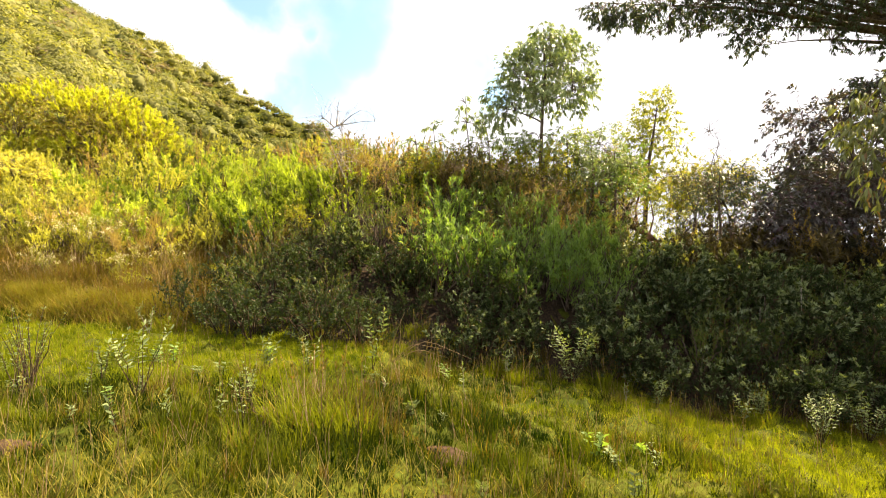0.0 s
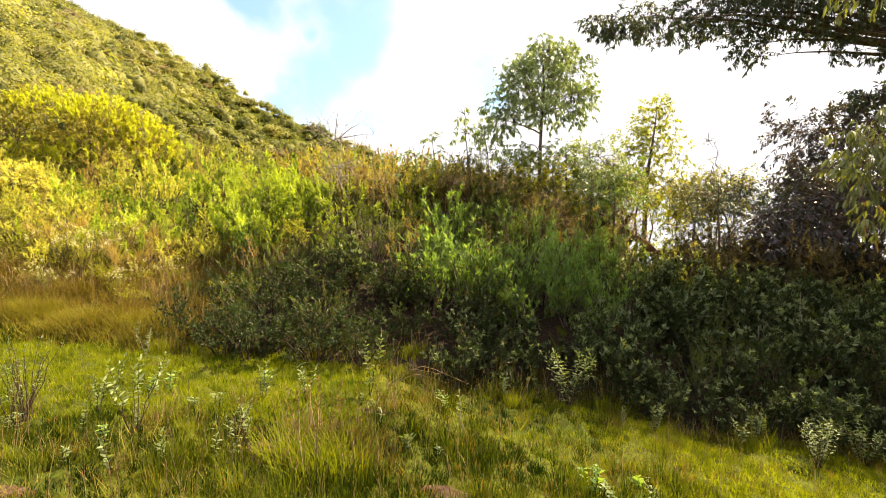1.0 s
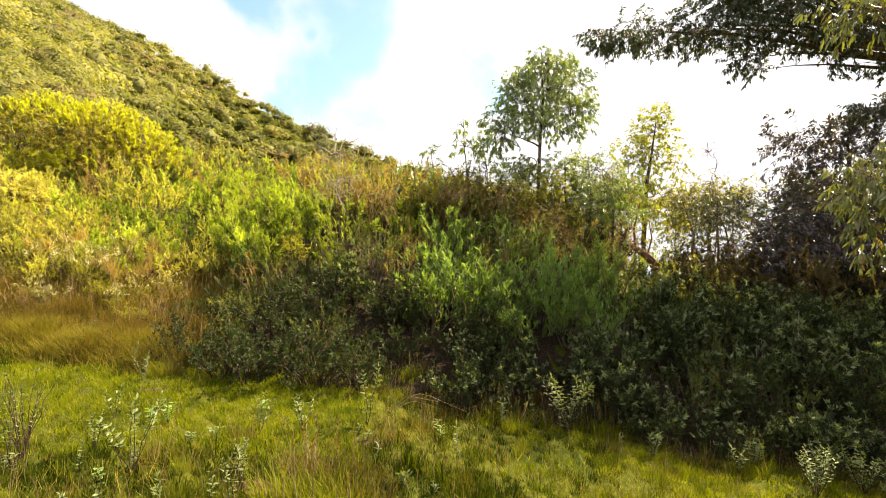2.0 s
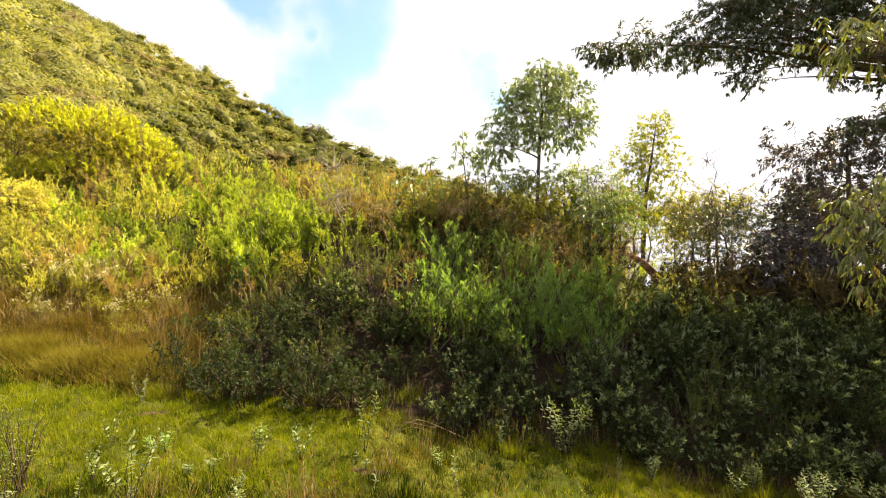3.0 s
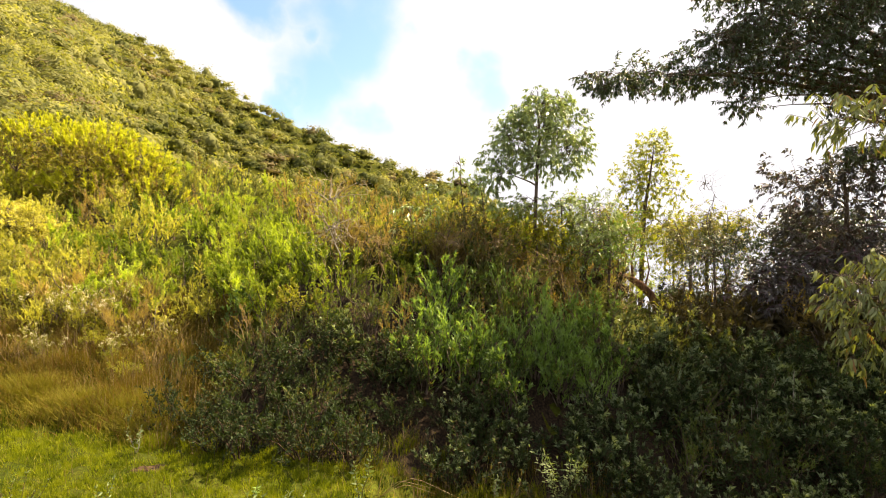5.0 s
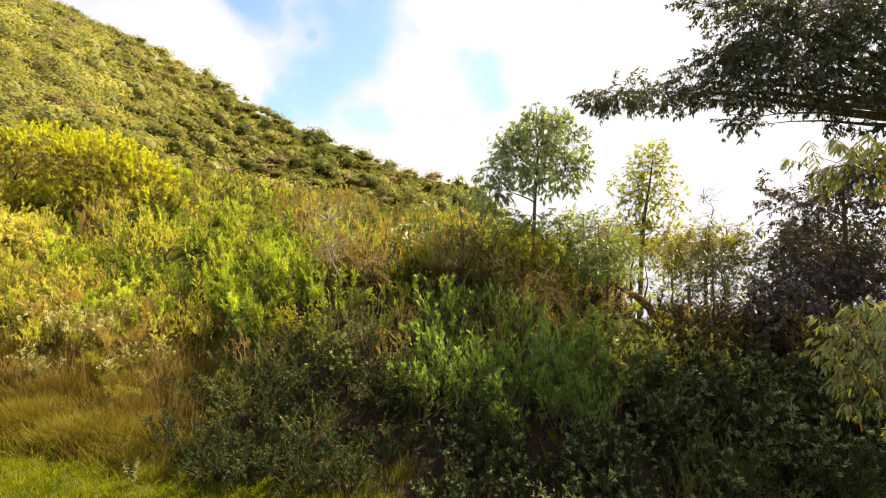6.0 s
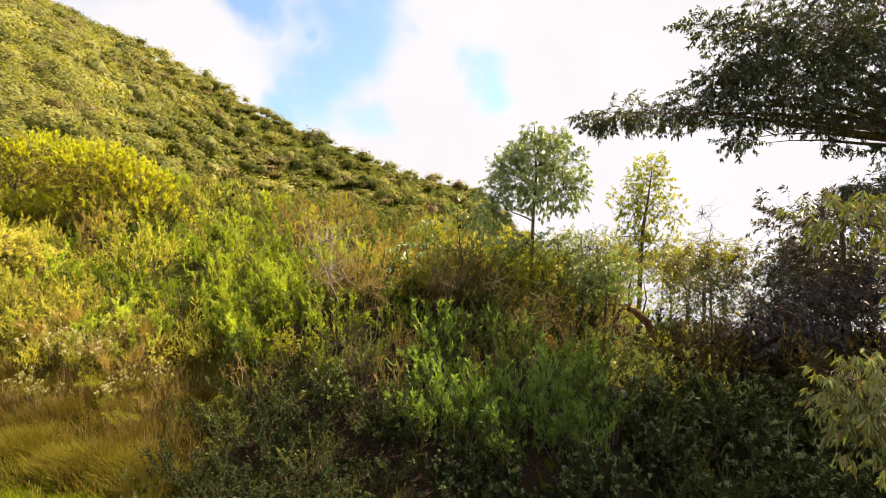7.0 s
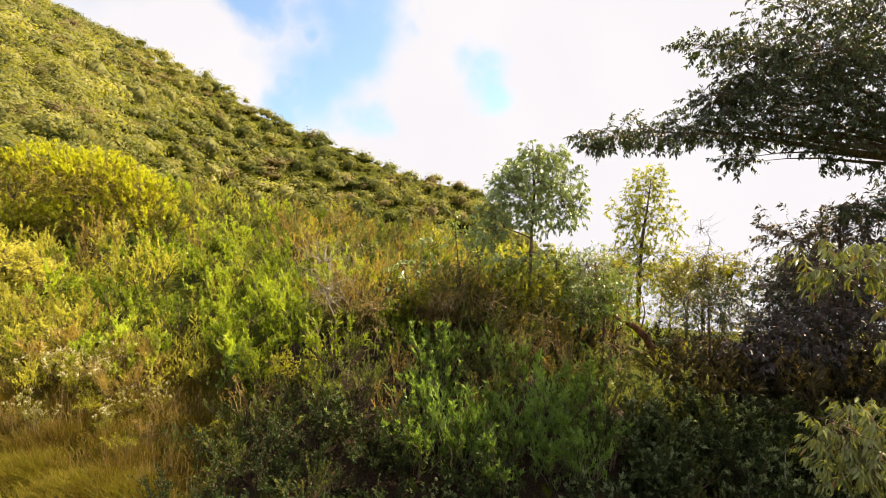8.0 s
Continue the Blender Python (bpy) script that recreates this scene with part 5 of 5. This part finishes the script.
def sprig(x, y, height, leaf, pairs, material=WEED_LEAF, stem=DRY_STEM, forks=1, words="pale-leaved weed standing in the grass", lean=0.1, start=0.25, wide=0.3):
    """A weed: upright stems with single leaves set along them."""
    stem = DARK_STEM if stem is BARK else stem
    root = thing("weed", words, "weed", "weeds of the clearing", Matrix.Translation((x, y, grounded(x, y, 0.03))))
    v, f = leaves(np.zeros((1, 3)), np.array([[1.0, 0, 0]]), 1.0, wide, True, 0.18)
    blade = mesh_of("leaf", [(v, f)], material)
    for k in range(forks):
        way = flat_way(1)[0] * rng.uniform(0.3, 1) * (lean if forks == 1 else max(lean, 0.3))
        e = np.array([[way[0] * height, way[1] * height, height * rng.uniform(0.75, 1.0) if k else height]])
        line = bows(np.zeros((1, 3)), e, 0.02, 6, 0.02)
        part("stem", [tubes(line, np.linspace(0.006, 0.002, 6)[None] * (0.6 + height * 0.5), 5)], stem, root)
        pairs_here = round(pairs * 1.3)
        for i in range(pairs_here):
            t = start + (1 - start) * (i + 0.5) / pairs_here
            q, d = along(line, np.array([[t]]))
            a0 = i * 1.57 + rng.normal() * 0.25
            for h in (0, math.pi):
                ob = new("leaf", blade)
                ob.parent = root
                tilt = rng.uniform(-0.75, -0.2) - 0.5 * (t > 0.92)
                size = 0.88 * leaf * rng.uniform(0.7, 1.15) * (1.15 - 0.5 * abs(t - 0.7))
                ob.matrix_basis = Matrix.LocRotScale(q[0, 0], Euler((rng.normal() * 0.3, tilt, a0 + h)), (size, size, size))
    return root


for spec in ((-3.25, 5.4, 0.85, 0.095, 6, WEED_LEAF, BARK, 6, "branching weed with pale leaves on dark stems", 0.4, 0.5), (-3.8, 5.4, 0.42, 0.07, 8, WEED_LEAF, BARK, 1), (-1.05, 7.55, 1.0, 0.1, 11, WEED_LEAF, BARK, 2, "pale-leaved weed standing in the grass", 0.12, 0.2, 0.36),
             (-2.45, 7.0, 0.55, 0.09, 7, WEED_LEAF, BARK, 3), (-1.85, 7.0, 0.55, 0.09, 7, WEED_LEAF, BARK, 4), (-1.95, 4.9, 0.55, 0.07, 5, WEED_LEAF, BARK, 3),
             (-2.65, 4.9, 0.32, 0.08, 5, WEED_LEAF, BARK, 2), (0.31, 6.9, 0.5, 0.08, 6, WEED_LEAF, PALE_BARK, 2), (-2.2, 5.0, 0.42, 0.07, 5, WEED_LEAF, BARK, 2)):
    sprig(*spec)
for spec in ((-4.1, 6.1, 0.5, 0.06, 8, WEED_LEAF, BARK, 4), (-4.6, 7.2, 0.5, 0.08, 5, WEED_LEAF, BARK, 3), (-0.75, 6.4, 0.28, 0.08, 4, WEED_LEAF, PALE_BARK, 1),
             (2.2, 8.7, 1.05, 0.095, 9, WEED_LEAF, BARK, 18, "bushy pale-leaved weed at the foot of the bank", 0.6, 0.12), (3.5, 8.3, 0.5, 0.09, 7, WEED_LEAF, BARK, 7), (5.9, 7.9, 0.8, 0.075, 9, WEED_LEAF, BARK, 14, "bushy pale-leaved weed at the foot of the bank", 0.4),
             (5.0, 8.4, 0.5, 0.1, 5, WEED_LEAF, BARK, 4), (-2.6, 9.3, 0.6, 0.1, 7, WEED_LEAF, BARK, 5), (1.1, 8.8, 0.5, 0.1, 5, WEED_LEAF, PALE_BARK, 3), (3.0, 8.3, 0.4, 0.06, 5, WEED_LEAF, PALE_BARK, 2),
             (-5.3, 9.1, 0.55, 0.08, 6, WEED_LEAF, PALE_BARK, 3), (-6.2, 10.2, 0.5, 0.07, 6, WEED_LEAF, PALE_BARK, 4)):
    sprig(*spec)
for x, y, h in ((-5.15, 6.3, 1.0), (-4.9, 6.0, 0.9), (-4.6, 5.5, 0.7), (-2.0, 5.3, 0.6)):
    sprig(x, y, h, 0.05, 3, WEED_LEAF, BARK, 9, "twiggy nearly leafless weed with bare brown stems", 0.42, 0.6)

for k in range(26):                                                   # low herbs all over the clearing
    y = rng.uniform(4.2, 8.2)
    x = rng.uniform(-0.85, 0.45) * y
    sprig(x, y, rng.uniform(0.16, 0.38), rng.uniform(0.05, 0.09), 4, (WEED_LEAF, WEED_LEAF, GREEN_TIP)[k % 3], DARK_STEM, int(rng.integers(2, 5)), "low leafy herb standing in the grass", 0.45, 0.2, 0.36)

# taller tufts in the grass, some of them reddish and dry
for k in range(3):
    PROTOS.setdefault("red", []).append(grass_clump("grass_tuft", "reddish dry grass tuft in the clearing", 0.42, 0.24, 150, RED_GRASS, 6, 0.007, "grass tufts of the clearing", RED_GRASS))
for k in range(3):
    PROTOS.setdefault("fresh", []).append(grass_clump("grass_tuft", "tall yellow-green grass tuft in the clearing", 0.5, 0.22, 150, TUFT, 4, 0.009, "grass tufts of the clearing"))
for kind, x, y, size in (("fresh", -1.25, 4.9, 1.5), ("fresh", -1.0, 5.0, 1.4), ("fresh", -1.55, 5.2, 1.2), ("red", -0.95, 5.5, 1.4), ("red", -1.3, 5.7, 1.5), ("red", -1.5, 5.9, 1.3), ("red", -0.6, 5.4, 1.1), ("red", -0.7, 7.2, 1.0), ("red", -2.5, 6.6, 0.8), ("fresh", -4.3, 4.6, 1.1), ("red", -4.6, 5.0, 0.9),
                         ("red", -3.1, 5.7, 0.9), ("red", 0.0, 7.6, 0.9), ("fresh", 2.7, 8.9, 1.2), ("fresh", 1.3, 8.7, 1.1), ("red", 3.4, 7.6, 0.8), ("red", -0.2, 8.0, 1.1)):
    plant(kind, x, y, size)
for k in range(70):
    y = rng.uniform(3.2, 9.2)
    x = rng.uniform(-0.9, 0.9) * y
    if (x < -1.5 and y > 6.2):
        continue
    plant("red" if rng.random() < 0.35 else "fresh", x, y, rng.uniform(0.35, 0.75))
for k in range(74):                                                   # along the foot of the bank
    x = rng.uniform(-9, 8.5) if k < 46 else rng.uniform(-1.5, 8.5)
    plant("fresh" if rng.random() < 0.45 else "red", x, front_line(x) + (rng.uniform(-0.7, 0.1) if k < 46 else rng.uniform(-0.5, 0.8)), rng.uniform(0.6, 1.1))


# ---- lone stalks ----
def stalk_group(words, lines, radius, material, seed=None):
    """Dry stalks that stand or arch from one root; lines hold (x, y, z) points."""
    foot = np.array(lines[0][0], float)
    root = thing("dry_stalk", words, "stalk", "dry stalks", Matrix.Translation(foot))
    for line in lines:
        p = np.array(line, float)[None] - foot
        t = np.linspace(0, 1, 9)
        fine = np.stack([np.interp(t, np.linspace(0, 1, p.shape[1]), p[0, :, i]) for i in range(3)], -1)[None]
        fine[:, 1:-1] = (fine[:, :-2] + 2 * fine[:, 1:-1] + fine[:, 2:]) / 4
        part("stem", [tubes(fine, np.linspace(radius, radius * 0.4, 9)[None], 5)], material, root)
        if seed:
            part("seed_head", [leafy(fine, 16, 0.8, 0.06, 0.014, 0.5)], seed, root, kind="stuff")
    return root


g = grounded(-0.85, 8.1, 0.03)
stalk_group("arching dry grass stalks in front of the dark hollow", [[(-0.85, 8.1, g), (-0.75, 8.0, g + 0.5), (-0.6, 7.95, g + 0.85)], [(-0.83, 8.1, g), (-0.5, 8.0, g + 0.35), (0.0, 7.9, g + 0.28)],
            [(-0.86, 8.1, g), (-0.3, 8.0, g + 0.42), (0.45, 7.9, g + 0.12)], [(-0.84, 8.12, g), (-0.4, 8.1, g + 0.25), (0.1, 8.05, g + 0.1)]], 0.006, DRY_STEM)
for x, y, top, lean in ((8.2, 11.6, 1.75, 0.03), (7.35, 11.5, 1.35, -0.05), (8.35, 11.9, 1.5, 0.08), (7.0, 11.2, 1.1, 0.02)):
    g = grounded(x, y, 0.03)
    stalk_group("straight pale dead stalk among the dark shrubs", [[(x, y, g), (x + lean * 0.4, y, g + top * 0.5), (x + lean, y, g + top)]], 0.014, PALE_BARK)
g = grounded(-8.3, 15.0, 0.03)
stalk_group("pale nodding seed stalk on the slope", [[(-8.35, 15.0, g), (-8.35, 15.0, g + 0.75), (-8.25, 15.0, g + 1.05), (-8.1, 15.0, g + 1.05)]], 0.012, PALE_BARK)
for x, y, h in ((-17.6, 23.4, 2.3), (-17.2, 23.2, 1.9), (-16.9, 23.6, 2.1), (-18.1, 23.3, 1.8), (-13.1, 17.2, 1.5), (-12.7, 17.4, 1.3)):
    g = grounded(x, y, 0.03)
    stalk_group("tall rusty dead flower stalk on the sunny slope", [[(x, y, g), (x + 0.05, y, g + h * 0.5), (x + rng.normal() * 0.1, y, g + h)]], 0.016, DRY_STEM, RUST_LEAF)

# pale weeds added where clearing meets bank, standing for the hedge's sunlit leaves
for x, y, h, n in ((6.9, 8.2, 0.8, 12), (7.6, 8.4, 0.9, 12), (6.4, 8.5, 0.7, 10), (8.2, 8.3, 0.8, 10), (5.4, 8.6, 0.6, 8), (7.2, 7.9, 0.55, 8)):
    sprig(x, y, h, 0.085, 8, WEED_LEAF, BARK, n, "bushy pale-leaved weed at the foot of the bank", 0.45)

# tall shrubs round the feet of the two young trees
for x, y, top, wide_, mat, words in ((10.1, 25.5, 5.0, 1.1, SUNNY_LEAF, "sunlit yellow-green"), (11.6, 25.2, 4.2, 1.0, SUNNY_LEAF, "sunlit yellow-green"), (2.5, 17.1, 5.2, 0.7, LUSH_LEAF, "light green"),
                                    (4.2, 17.2, 5.5, 0.7, LUSH_LEAF, "light green")):
    g = grounded(x, y, 0.1)
    tree("tall_shrub", words + " tall shrub at the foot of a young tree", (x, y, g),
         [(x, y, top - 1.0, wide_, 0.9, 0.9, 3), (x - 0.3, y, top - 2.2, wide_, 0.9, 0.9, 2.5), (x + 0.3, y, top - 0.4, wide_ * 0.5, 0.6, 0.4, 1)],
         [(x, y, g, 0.05), (x + 0.05, y, (g + top) / 2, 0.04), (x, y, top, 0.012)],
         14, 170, 11, 0.15, 0.045, mat, droop=0.35, twig_len=0.45, fork=0.1, category="shrub")
